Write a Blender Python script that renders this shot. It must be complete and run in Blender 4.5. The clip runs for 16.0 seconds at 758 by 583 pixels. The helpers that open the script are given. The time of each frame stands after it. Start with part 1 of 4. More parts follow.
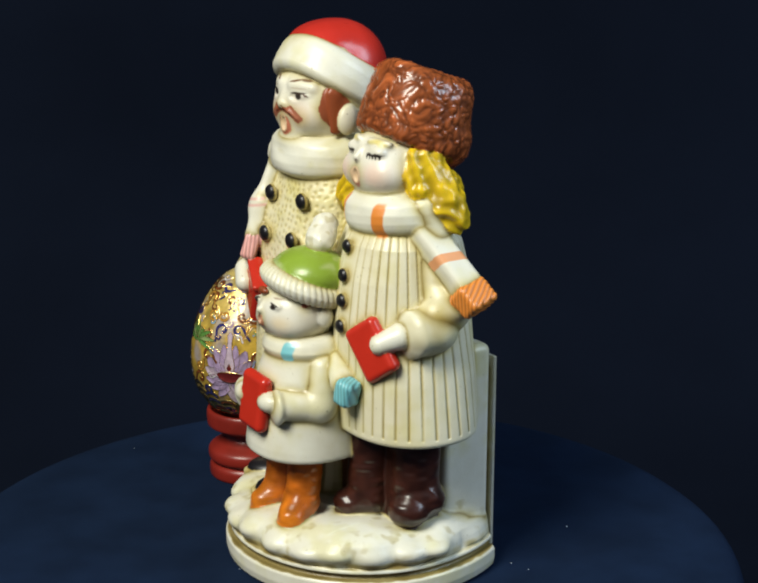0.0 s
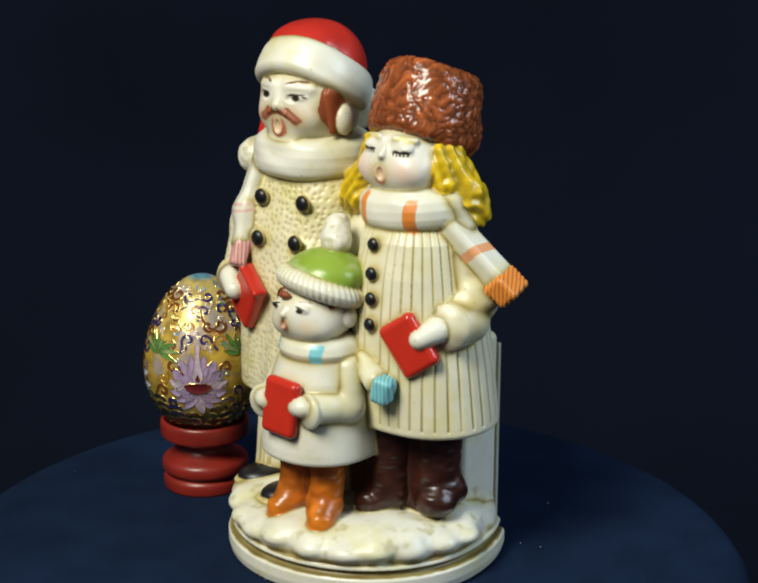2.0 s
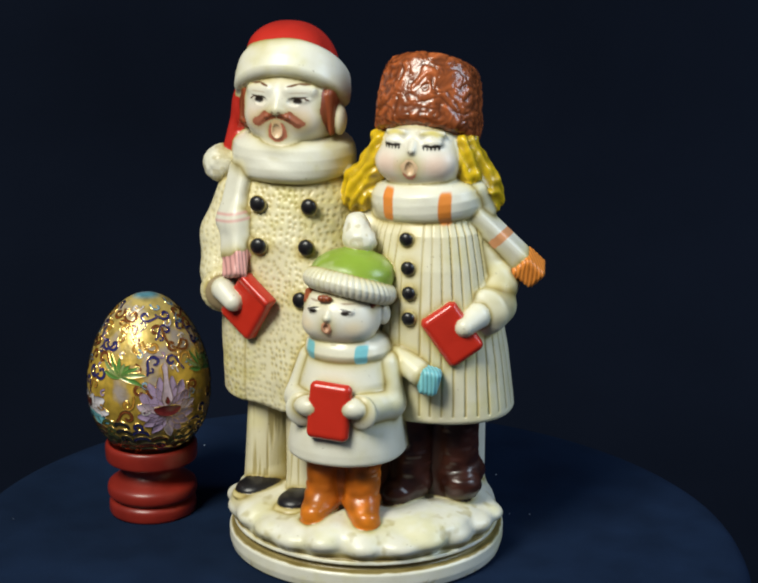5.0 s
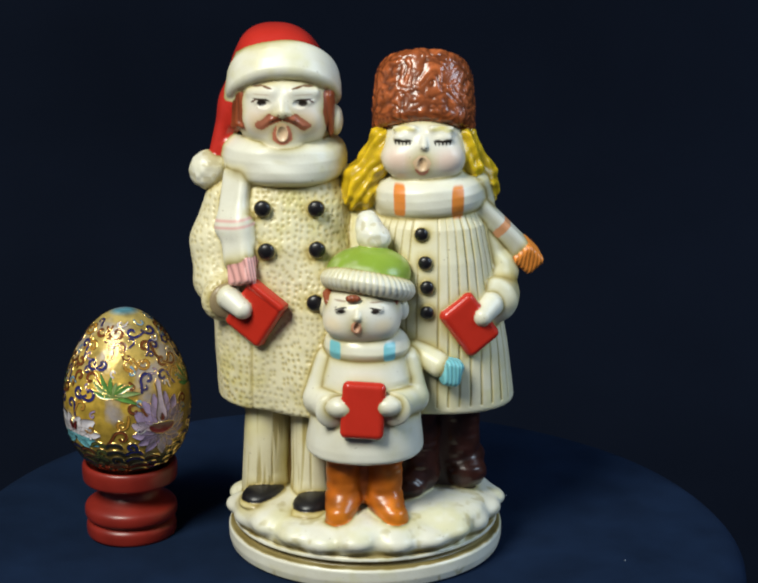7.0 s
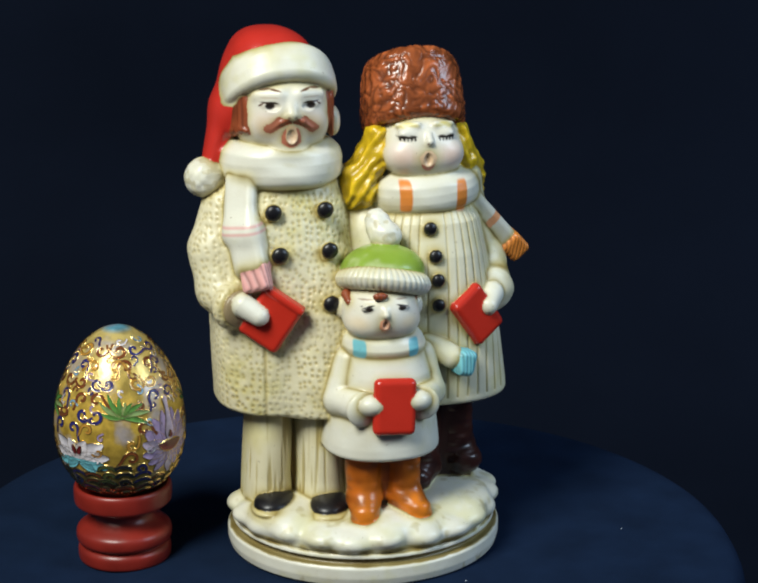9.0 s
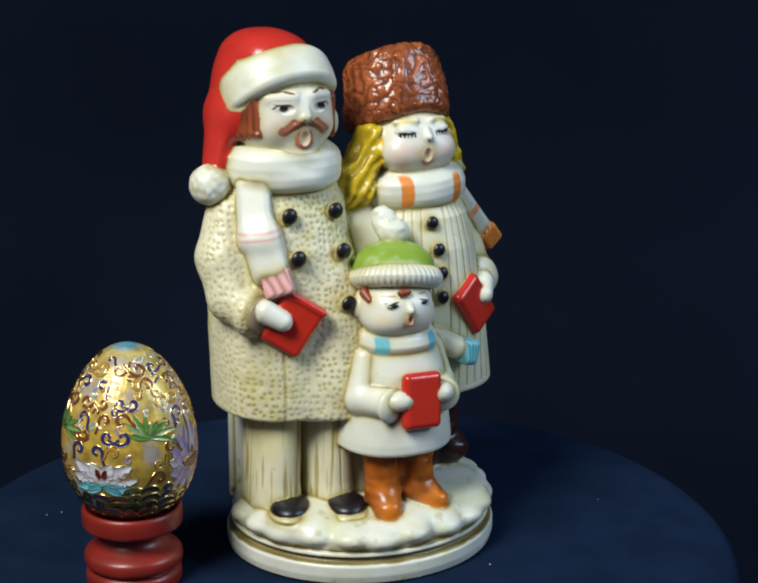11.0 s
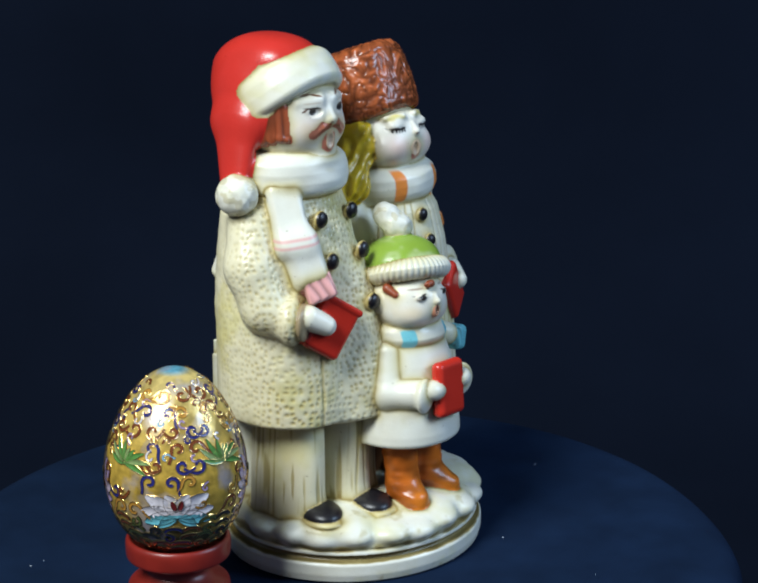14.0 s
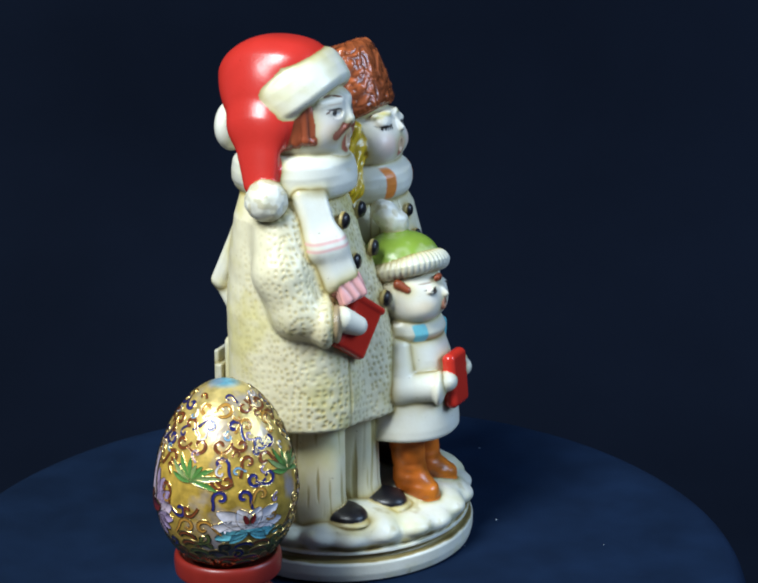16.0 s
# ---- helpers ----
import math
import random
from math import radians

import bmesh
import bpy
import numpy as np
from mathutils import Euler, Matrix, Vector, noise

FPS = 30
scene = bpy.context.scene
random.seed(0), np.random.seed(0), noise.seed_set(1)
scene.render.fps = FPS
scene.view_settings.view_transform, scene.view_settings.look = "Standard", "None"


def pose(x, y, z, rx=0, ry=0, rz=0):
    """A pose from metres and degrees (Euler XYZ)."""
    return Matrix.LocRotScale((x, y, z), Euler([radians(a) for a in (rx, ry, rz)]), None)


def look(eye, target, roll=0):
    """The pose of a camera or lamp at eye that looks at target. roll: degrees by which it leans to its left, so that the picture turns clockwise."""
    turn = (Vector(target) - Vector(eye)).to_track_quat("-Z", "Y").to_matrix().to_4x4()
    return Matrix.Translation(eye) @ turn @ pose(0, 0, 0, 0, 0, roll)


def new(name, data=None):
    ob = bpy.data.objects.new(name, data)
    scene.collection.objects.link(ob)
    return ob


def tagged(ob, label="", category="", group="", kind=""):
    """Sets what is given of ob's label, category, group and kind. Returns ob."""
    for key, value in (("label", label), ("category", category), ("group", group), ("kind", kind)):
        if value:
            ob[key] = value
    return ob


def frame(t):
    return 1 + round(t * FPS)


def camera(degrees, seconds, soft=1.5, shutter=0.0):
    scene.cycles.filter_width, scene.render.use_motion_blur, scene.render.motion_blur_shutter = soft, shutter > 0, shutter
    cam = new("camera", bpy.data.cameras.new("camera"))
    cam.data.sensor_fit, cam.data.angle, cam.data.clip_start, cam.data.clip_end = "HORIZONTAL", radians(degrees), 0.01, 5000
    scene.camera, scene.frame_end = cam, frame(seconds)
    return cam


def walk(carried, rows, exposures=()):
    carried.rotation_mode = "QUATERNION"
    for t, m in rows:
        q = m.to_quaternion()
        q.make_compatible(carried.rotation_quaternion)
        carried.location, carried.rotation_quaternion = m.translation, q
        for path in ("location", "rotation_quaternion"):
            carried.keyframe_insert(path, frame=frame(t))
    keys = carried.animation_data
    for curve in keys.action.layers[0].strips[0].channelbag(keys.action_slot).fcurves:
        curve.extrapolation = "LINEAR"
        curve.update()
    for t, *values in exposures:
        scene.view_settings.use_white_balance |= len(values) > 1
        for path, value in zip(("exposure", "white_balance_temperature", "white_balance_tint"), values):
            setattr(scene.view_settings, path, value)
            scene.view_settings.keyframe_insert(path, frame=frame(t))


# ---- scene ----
# A still camera before a slowly turning display table.
cam = camera(24.5, 16.0, soft=2.2)
EYE = pose(0, -0.637, 0.280, 74.17, -0.195, -1.287)
walk(cam, [(0.0, EYE), (16.0, EYE)], exposures=[(0.0, 0.08, 6500, 10), (3.5, 0.0, 6500, 10), (9.0, 0.0, 6180, 10), (12.5, 0.05, 5780, 11), (16.0, 0.38, 5560, 11)])

# ---- light: a warm lamp high on one side, a cool window on the other ----
world = bpy.data.worlds.new("room")
scene.world = world
world.use_nodes = True
world.node_tree.nodes["Background"].inputs[0].default_value = (0.45, 0.55, 0.75, 1)
world.node_tree.nodes["Background"].inputs[1].default_value = 0.125


def area(name, eye, target, sx, sy, watts, colour):
    d = bpy.data.lights.new(name, "AREA")
    d.shape, d.size, d.size_y, d.energy, d.color = "RECTANGLE", sx, sy, watts, colour
    ob = new(name, d)
    ob.matrix_world = look(eye, target)
    return ob


area("key_lamp", (-0.55, -0.74, 1.08), (0, 0, 0.1), 0.44, 0.54, 25.0, (0.97, 0.965, 0.85))
area("window_light", (1.0, -0.30, 0.72), (0, 0, 0.1), 0.42, 0.5, 7.6, (0.66, 0.83, 1.0))


# ---- materials ----
def material(name, colour, rough=0.5, metal=0.0, spec=0.5):
    m = bpy.data.materials.new(name)
    m.use_nodes = True
    b = m.node_tree.nodes["Principled BSDF"]
    b.inputs["Base Color"].default_value = (*colour, 1)
    b.inputs["Roughness"].default_value = rough
    b.inputs["Metallic"].default_value = metal
    b.inputs["Specular IOR Level"].default_value = spec
    return m


def node(m, kind, **values):
    n = m.node_tree.nodes.new(kind)
    for k, v in values.items():
        n.inputs[k].default_value = v
    return n


def noise_node(m, scale, detail=3.0):
    n = node(m, "ShaderNodeTexNoise", Scale=scale, Detail=detail)
    c = m.node_tree.nodes.new("ShaderNodeTexCoord")
    m.node_tree.links.new(c.outputs["Object"], n.inputs["Vector"])
    return n


def ramp(m, fac, stops):
    r = m.node_tree.nodes.new("ShaderNodeValToRGB")
    while len(r.color_ramp.elements) < len(stops):
        r.color_ramp.elements.new(0.5)
    for e, (p, c) in zip(r.color_ramp.elements, stops):
        e.position, e.color = p, (*c, 1)
    m.node_tree.links.new(fac, r.inputs[0])
    return r.outputs[0]


def multiply(m, a, b, fac=1.0):
    x = m.node_tree.nodes.new("ShaderNodeMixRGB")
    x.blend_type = "MULTIPLY"
    x.inputs[0].default_value = fac
    m.node_tree.links.new(a, x.inputs[1])
    m.node_tree.links.new(b, x.inputs[2])
    return x.outputs[0]


def bump(m, height, strength, distance):
    n = node(m, "ShaderNodeBump", Strength=strength, Distance=distance)
    m.node_tree.links.new(height, n.inputs["Height"])
    m.node_tree.links.new(n.outputs[0], m.node_tree.nodes["Principled BSDF"].inputs["Normal"])


def shade(m, socket, name="Base Color"):
    m.node_tree.links.new(socket, m.node_tree.nodes["Principled BSDF"].inputs[name])


def varied(name, colour, rough, scale, lo=0.75, hi=1.15, metal=0.0, spec=0.5, bumps=0.0, bump_scale=0):
    m = material(name, colour, rough, metal, spec)
    a = [tuple(c * k for c in colour) for k in (lo, hi)]
    shade(m, ramp(m, noise_node(m, scale, 5).outputs[0], [(0.3, a[0]), (0.7, a[1])]))
    if bumps:
        bump(m, noise_node(m, bump_scale or scale * 4, 4).outputs[0], bumps, 0.0006)
    return m


def glazed_paint():
    m = material("glazed_paint", (0.8, 0.75, 0.6), 0.35)
    at = m.node_tree.nodes.new("ShaderNodeAttribute")
    at.attribute_name = "paint"
    mottle = ramp(m, noise_node(m, 90, 5).outputs[0], [(0.25, (0.84, 0.81, 0.74)), (0.75, (1.0, 1.0, 1.0))])
    c = multiply(m, at.outputs["Color"], mottle, 0.8)
    specks = ramp(m, noise_node(m, 620, 2).outputs[0], [(0.24, (0.35, 0.28, 0.2)), (0.28, (1, 1, 1))])
    shade(m, multiply(m, c, specks, 0.5))
    g = m.node_tree.nodes.new("ShaderNodeAttribute")
    g.attribute_name = "gloss"
    shade(m, g.outputs["Fac"], "Roughness")
    bump(m, noise_node(m, 900, 3).outputs[0], 0.12, 0.0004)
    return m


CLOTH = varied("navy_cloth", (0.0056, 0.0130, 0.034), 0.95, 40, 0.8, 1.2, spec=0.06, bumps=0.35, bump_scale=1500)
BLACK_CLOTH = varied("black_backdrop_cloth", (0.0049, 0.0075, 0.0158), 0.95, 3, 0.75, 1.25, spec=0.05, bumps=0.3, bump_scale=900)
LINT = material("lint", (0.5, 0.55, 0.62), 0.9)
PAINT = glazed_paint()
GOLD = material("gold_wire", (0.85, 0.58, 0.20), 0.22, 1.0)
NAVY, RUST, SKY, OCHRE = (varied(n, c, 0.18, 700, 0.7, 1.2, spec=0.6) for n, c in (("navy_enamel", (0.022, 0.022, 0.13)), ("rust_enamel", (0.16, 0.045, 0.012)), ("sky_enamel", (0.20, 0.36, 0.50)), ("ochre_enamel", (0.40, 0.20, 0.03))))
OLIVE, DARK, PEARL, AQUA = (varied(n, c, 0.18, 500, 0.75, 1.15, spec=0.6) for n, c in (("olive_enamel", (0.09, 0.11, 0.03)), ("dark_enamel", (0.015, 0.015, 0.02)), ("pearl_enamel", (0.62, 0.58, 0.62)), ("aqua_enamel", (0.16, 0.45, 0.52))))
MAROON, MAUVE, LILAC, LEAF, MOSS = (varied(n, c, 0.18, 500, 0.75, 1.15, spec=0.6) for n, c in (("maroon_enamel", (0.12, 0.015, 0.015)), ("mauve_enamel", (0.34, 0.25, 0.40)), ("lilac_enamel", (0.48, 0.38, 0.46)), ("leaf_enamel", (0.09, 0.22, 0.045)), ("moss_enamel", (0.20, 0.28, 0.10))))
STAND = varied("red_lacquered_wood", (0.20, 0.016, 0.009), 0.36, 60, 0.75, 1.2, bumps=0.1, bump_scale=300)


# ---- mesh helpers ----
def part(name, bm, mat, parent=None, label="", smooth=True):
    me = bpy.data.meshes.new(name)
    bm.to_mesh(me)
    bm.free()
    me.materials.append(mat)
    if smooth:
        me.polygons.foreach_set("use_smooth", [True] * len(me.polygons))
    ob = new(name, me)
    if parent:
        ob.parent = parent
    return tagged(ob, label)


def lathe(profile, n=64):
    """A turned body from (radius, height) pairs, closed at both ends."""
    bm = bmesh.new()
    rings = [[bm.verts.new((r * math.cos(2 * math.pi * k / n), r * math.sin(2 * math.pi * k / n), z)) for k in range(n)] for r, z in profile]
    for a, b in zip(rings, rings[1:]):
        for k in range(n):
            bm.faces.new((a[k], a[(k + 1) % n], b[(k + 1) % n], b[k]))
    bm.faces.new(rings[0][::-1])
    bm.faces.new(rings[-1])
    return bm


def spline(pairs, steps=6):
    """A smooth run through (r, z) pairs."""
    p = [Vector(q) for q in pairs]
    p = [p[0] * 2 - p[1]] + p + [p[-1] * 2 - p[-2]]
    out = []
    for i in range(1, len(p) - 2):
        for s in range(steps):
            t = s / steps
            out.append(0.5 * (2 * p[i] + (p[i + 1] - p[i - 1]) * t + (2 * p[i - 1] - 5 * p[i] + 4 * p[i + 1] - p[i + 2]) * t * t
                              + (3 * p[i] - p[i - 1] - 3 * p[i + 1] + p[i + 2]) * t ** 3))
    return [tuple(v) for v in out] + [tuple(p[-2])]


# ---- setting ----
def backdrop():
    bm = bmesh.new()
    run = [(-1.6, -0.2), (0.45, -0.2)] + [(0.45 + 0.3 * math.sin(a), 0.1 - 0.3 * math.cos(a)) for a in np.linspace(0.1, math.pi / 2, 12)] + [(0.75, 1.6)]
    rows = [[bm.verts.new((x, y + 0.012 * math.sin(7 * x + 3 * z), z)) for x in np.linspace(-1.6, 1.6, 60)] for y, z in run]
    for a, b in zip(rows, rows[1:]):
        for k in range(59):
            bm.faces.new((a[k], a[k + 1], b[k + 1], b[k]))
    ob = part("backdrop", bm, BLACK_CLOTH)
    tagged(ob, "plain black cloth backdrop sweeping up behind the table", "backdrop", kind="structure")


def display_table():
    bm = bmesh.new()
    n = 160
    prof = [(r, 0.0) for r in (0.002, 0.03, 0.06, 0.09, 0.115, 0.135, 0.147)] + [(0.147 + 0.011 * math.sin(a), -0.011 + 0.011 * math.cos(a)) for a in np.linspace(0.2, 1.45, 8)] + [(0.160, -0.04), (0.163, -0.08), (0.167, -0.13), (0.174, -0.197)]
    rings = []
    for r, z in prof:
        ring = []
        for k in range(n):
            a = 2 * math.pi * k / n
            drop = min(1.0, max(0.0, -z / 0.15))
            wave = 1 + 0.012 * math.sin(3 * a + 0.7) * (r > 0.1) + 0.05 * drop * math.sin(11 * a + 1.1 * math.sin(2 * a))
            q = Vector((r * math.cos(a), r * math.sin(a), z))
            lift = 0.0005 * (noise.noise(q * 22) - 0.6) - 0.0024 * math.exp(-((q.x + 0.086) ** 2 + (q.y - 0.006) ** 2) / 0.028 ** 2) if z > -0.001 else 0
            ring.append(bm.verts.new((q.x * wave, q.y * wave, z + lift - 0.0012)))
        rings.append(ring)
    for a, b in zip(rings, rings[1:]):
        for k in range(n):
            bm.faces.new((a[k], b[k], b[(k + 1) % n], a[(k + 1) % n]))
    bm.faces.new(rings[0])
    bmesh.ops.recalc_face_normals(bm, faces=bm.faces)
    table = new("turntable")
    tagged(table, "round turntable draped in a dark navy cloth", "turntable")
    part("cloth_cover", bm, CLOTH, table, "dark navy cloth with a little lint")
    rnd = random.Random(4)
    bm = bmesh.new()
    spots = [(0.0367, -0.0525)] + [(rnd.uniform(0.03, 0.14) * math.cos(a), rnd.uniform(0.03, 0.14) * math.sin(a)) for a in [rnd.uniform(0, 6.28) for _ in range(12)]]
    for x, y in spots:
        bmesh.ops.create_icosphere(bm, subdivisions=1, radius=rnd.uniform(0.00015, 0.0003), matrix=Matrix.Translation((x, y, 0.0002)))
    tagged(part("lint", bm, LINT, table, "pale specks of lint"), kind="stuff")
    return table


# ---- the figurine: soft blended forms, filled in on a fine grid (millimetres) ----
STEP = 0.4
LOW, HIGH = np.array((-66.0, -58.0, -3.0)), np.array((86.0, 52.0, 208.0))
CREAM, WARM, SKIN, WHITE = (0.73, 0.69, 0.52), (0.72, 0.67, 0.47), (0.72, 0.70, 0.62), (0.72, 0.71, 0.62)
RED, HATRED, BROWN, BLACK = (0.52, 0.028, 0.014), (0.50, 0.028, 0.018), (0.24, 0.068, 0.022), (0.008, 0.007, 0.009)
YELLOW, GREEN, ORANGE, TAN = (0.70, 0.47, 0.012), (0.24, 0.36, 0.04), (0.72, 0.24, 0.04), (0.42, 0.105, 0.008)
BOOT, BLUE, PINK, HAIR = (0.038, 0.011, 0.007), (0.19, 0.52, 0.60), (0.70, 0.36, 0.34), (0.26, 0.06, 0.02)


def turn(rx=0, ry=0, rz=0):
    return np.array(Euler((radians(rx), radians(ry), radians(rz))).to_matrix())


class Form:
    """One form of the sculpture: a distance, the box it lies in, its paint, gloss and how softly it melts into the rest."""

    def __init__(self, distance, low, high, colour, melt=1.2, gloss=0.38, relief="", cut=False, family=""):
        self.distance, self.low, self.high = distance, np.array(low) - max(4, melt + 1), np.array(high) + max(4, melt + 1)
        self.colour, self.melt, self.gloss, self.relief, self.cut = colour, melt, gloss, relief, cut
        self.family = family or id(self)


FORMS = []


def ball(c, r, colour, melt=1.2, rot=None, **more):
    c, r = np.array(c, float), np.array(r if hasattr(r, "__len__") else (r, r, r), float)
    m = turn(*rot) if rot else np.eye(3)

    def distance(x, y, z):
        p = [(m[0, k] * (x - c[0]) + m[1, k] * (y - c[1]) + m[2, k] * (z - c[2])) / r[k] for k in range(3)]
        k0 = np.sqrt(p[0] ** 2 + p[1] ** 2 + p[2] ** 2)
        k1 = np.sqrt((p[0] / r[0]) ** 2 + (p[1] / r[1]) ** 2 + (p[2] / r[2]) ** 2) + 1e-6
        return k0 * (k0 - 1) / k1
    big = r.max() if rot else r
    FORMS.append(Form(distance, c - big, c + big, colour, melt, **more))


def limb(a, b, ra, rb, colour, melt=1.2, flat=(1, 1, 1), **more):
    """A tapered round limb from a to b; flat squeezes it along an axis."""
    a, b, s = np.array(a, float), np.array(b, float), np.array(flat, float)
    A, B = a / s, b / s
    d = B - A
    n = d @ d

    def distance(x, y, z):
        px, py, pz = x / s[0] - A[0], y / s[1] - A[1], z / s[2] - A[2]
        h = np.clip((px * d[0] + py * d[1] + pz * d[2]) / n, 0, 1)
        return (np.sqrt((px - h * d[0]) ** 2 + (py - h * d[1]) ** 2 + (pz - h * d[2]) ** 2) - (ra + (rb - ra) * h)) * s.min()
    big = max(ra, rb) * s
    FORMS.append(Form(distance, np.minimum(a, b) - big, np.maximum(a, b) + big, colour, melt, **more))


def block(c, half, rounding, colour, melt=0.8, rot=(0, 0, 0), **more):
    c, half = np.array(c, float), np.array(half, float)
    m = turn(*rot)

    def distance(x, y, z):
        q = [np.abs(m[0, k] * (x - c[0]) + m[1, k] * (y - c[1]) + m[2, k] * (z - c[2])) - half[k] + rounding for k in range(3)]
        return np.sqrt(np.maximum(q[0], 0) ** 2 + np.maximum(q[1], 0) ** 2 + np.maximum(q[2], 0) ** 2) + np.minimum(np.maximum(np.maximum(q[0], q[1]), q[2]), 0) - rounding
    big = np.abs(m) @ half
    FORMS.append(Form(distance, c - big, c + big, colour, melt, **more))


def tower(sections, colour, melt=1.2, power=2.0, rounding=2.0, centre=None, rot=None, droop=0.0, **more):
    """A body of oval sections (z, cx, cy, rx, ry), with rounded rims; it may lean about its centre."""
    s = np.array(sections, float)
    m = turn(*rot) if rot else np.eye(3)
    c = np.array(centre if centre is not None else (0, 0, 0), float)

    def distance(x, y, z):
        if rot:
            x, y, z = x - c[0], y - c[1], z - c[2]
            x, y, z = (m[0, 0] * x + m[1, 0] * y + m[2, 0] * z + c[0], m[0, 1] * x + m[1, 1] * y + m[2, 1] * z + c[1], m[0, 2] * x + m[1, 2] * y + m[2, 2] * z + c[2])
        if droop:
            z = z + droop * (x - s[0, 1]) ** 2
        cx, cy, rx, ry = (np.interp(z, s[:, 0], s[:, k]) for k in (1, 2, 3, 4))
        u, v = np.abs((x - cx) / rx), np.abs((y - cy) / ry)
        k = (u ** power + v ** power) ** (1 / power) + 1e-6
        side = (k - 1) * np.sqrt((x - cx) ** 2 + (y - cy) ** 2) / k
        side = np.where(k < 0.05, -np.minimum(rx, ry), side) + rounding
        cap = np.maximum(s[0, 0] - z, z - s[-1, 0]) + rounding
        return np.sqrt(np.maximum(side, 0) ** 2 + np.maximum(cap, 0) ** 2) + np.minimum(np.maximum(side, cap), 0) - rounding
    low = np.array(((s[:, 1] - s[:, 3]).min(), (s[:, 2] - s[:, 4]).min(), s[0, 0]))
    high = np.array(((s[:, 1] + s[:, 3]).max(), (s[:, 2] + s[:, 4]).max(), s[-1, 0]))
    if rot:
        mid, half = (low + high) / 2, (high - low) / 2
        mid = c + m @ (mid - c)
        half = np.abs(m) @ half
        low, high = mid - half - (0, 0, droop * 450), mid + half
    FORMS.append(Form(distance, low, high, colour, melt, **more))


def plinth():
    """The D-shaped foot: round to the front, flat behind, with a moulded edge and lumpy snow."""
    levels = np.array([(-3, 0.985), (-1, 0.985), (2, 1.0), (5.8, 1.0), (6.9, 0.985), (7.4, 0.945), (8.7, 0.94), (9.2, 0.967), (10.5, 0.963), (11.1, 0.93), (12, 0.925), (15, 0.905), (18, 0.87), (20, 0.80), (21.2, 0.68), (22, 0.4)])

    def distance(x, y, z):
        u, v = (x - 10.2) / 53.5, np.where(y < 0.4, (y - 0.4) / 50.5, (y - 0.4) / np.where(x < 10.2, 47.0, 60.0))
        k = np.sqrt(u * u + v * v) + 1e-6
        a = np.arctan2(v, u)
        drip = 0.030 * np.abs(np.sin(7.5 * a + 1.3 * np.sin(3 * a))) * np.clip((z - 10.6) / 1.2, 0, 1) * np.clip((20 - z) / 4, 0, 1)
        side = (k - drip - np.interp(z, levels[:, 0], levels[:, 1])) * 51
        return np.maximum(np.maximum(side * 0.9, y - 33.5), np.maximum(z - 22.0, -1.0 - z))
    FORMS.append(Form(distance, (-45, -53, -2), (66, 36, 23), WHITE, 2.0, 0.36, relief="plinth", family="snow"))
    for k in range(13):
        a = radians(180 - 4 + k * 15.6 + 2 * math.sin(k * 1.9))
        ball((10.2 + 45.2 * math.cos(a), 0.5 + 42.8 * math.sin(a), 15.2 + 0.7 * math.sin(k * 2.3)), (8.6 + math.sin(k * 1.7), 8.0, 4.4 + 0.5 * math.sin(k * 3.1)), WHITE, 2.5, gloss=0.38, family="snow")
    for k in range(5):
        ball((49.5 - 2.4 * k, 6 + 5 * k, 16.5), (8, 9, 6), WHITE, 6, family="snow")
        ball((-27.5 + 1.4 * k, 4 + 5 * k, 15.5), (7, 9, 6), WHITE, 6, family="snow")
    ball((14, -30, 18), (20, 14, 5), WHITE, 6, family="snow")
    ball((40, -16, 18.6), (15, 16, 4.6), WHITE, 6, family="snow")
    ball((-18, -16, 18), (19, 15, 5), WHITE, 6, family="snow")


def rear_housing():
    block((10.6, 23.0, 43), (39.7, 10.6, 43), 3.0, WHITE, 2.5)
    block((10.0, 36.6, 42), (38.4, 0.9, 38), 0.5, (0.55, 0.55, 0.52), 0.2, gloss=0.2)
    block((8, 35.2, 42), (38, 1.5, 33), 0.5, (0.55, 0.55, 0.52), 0.2)


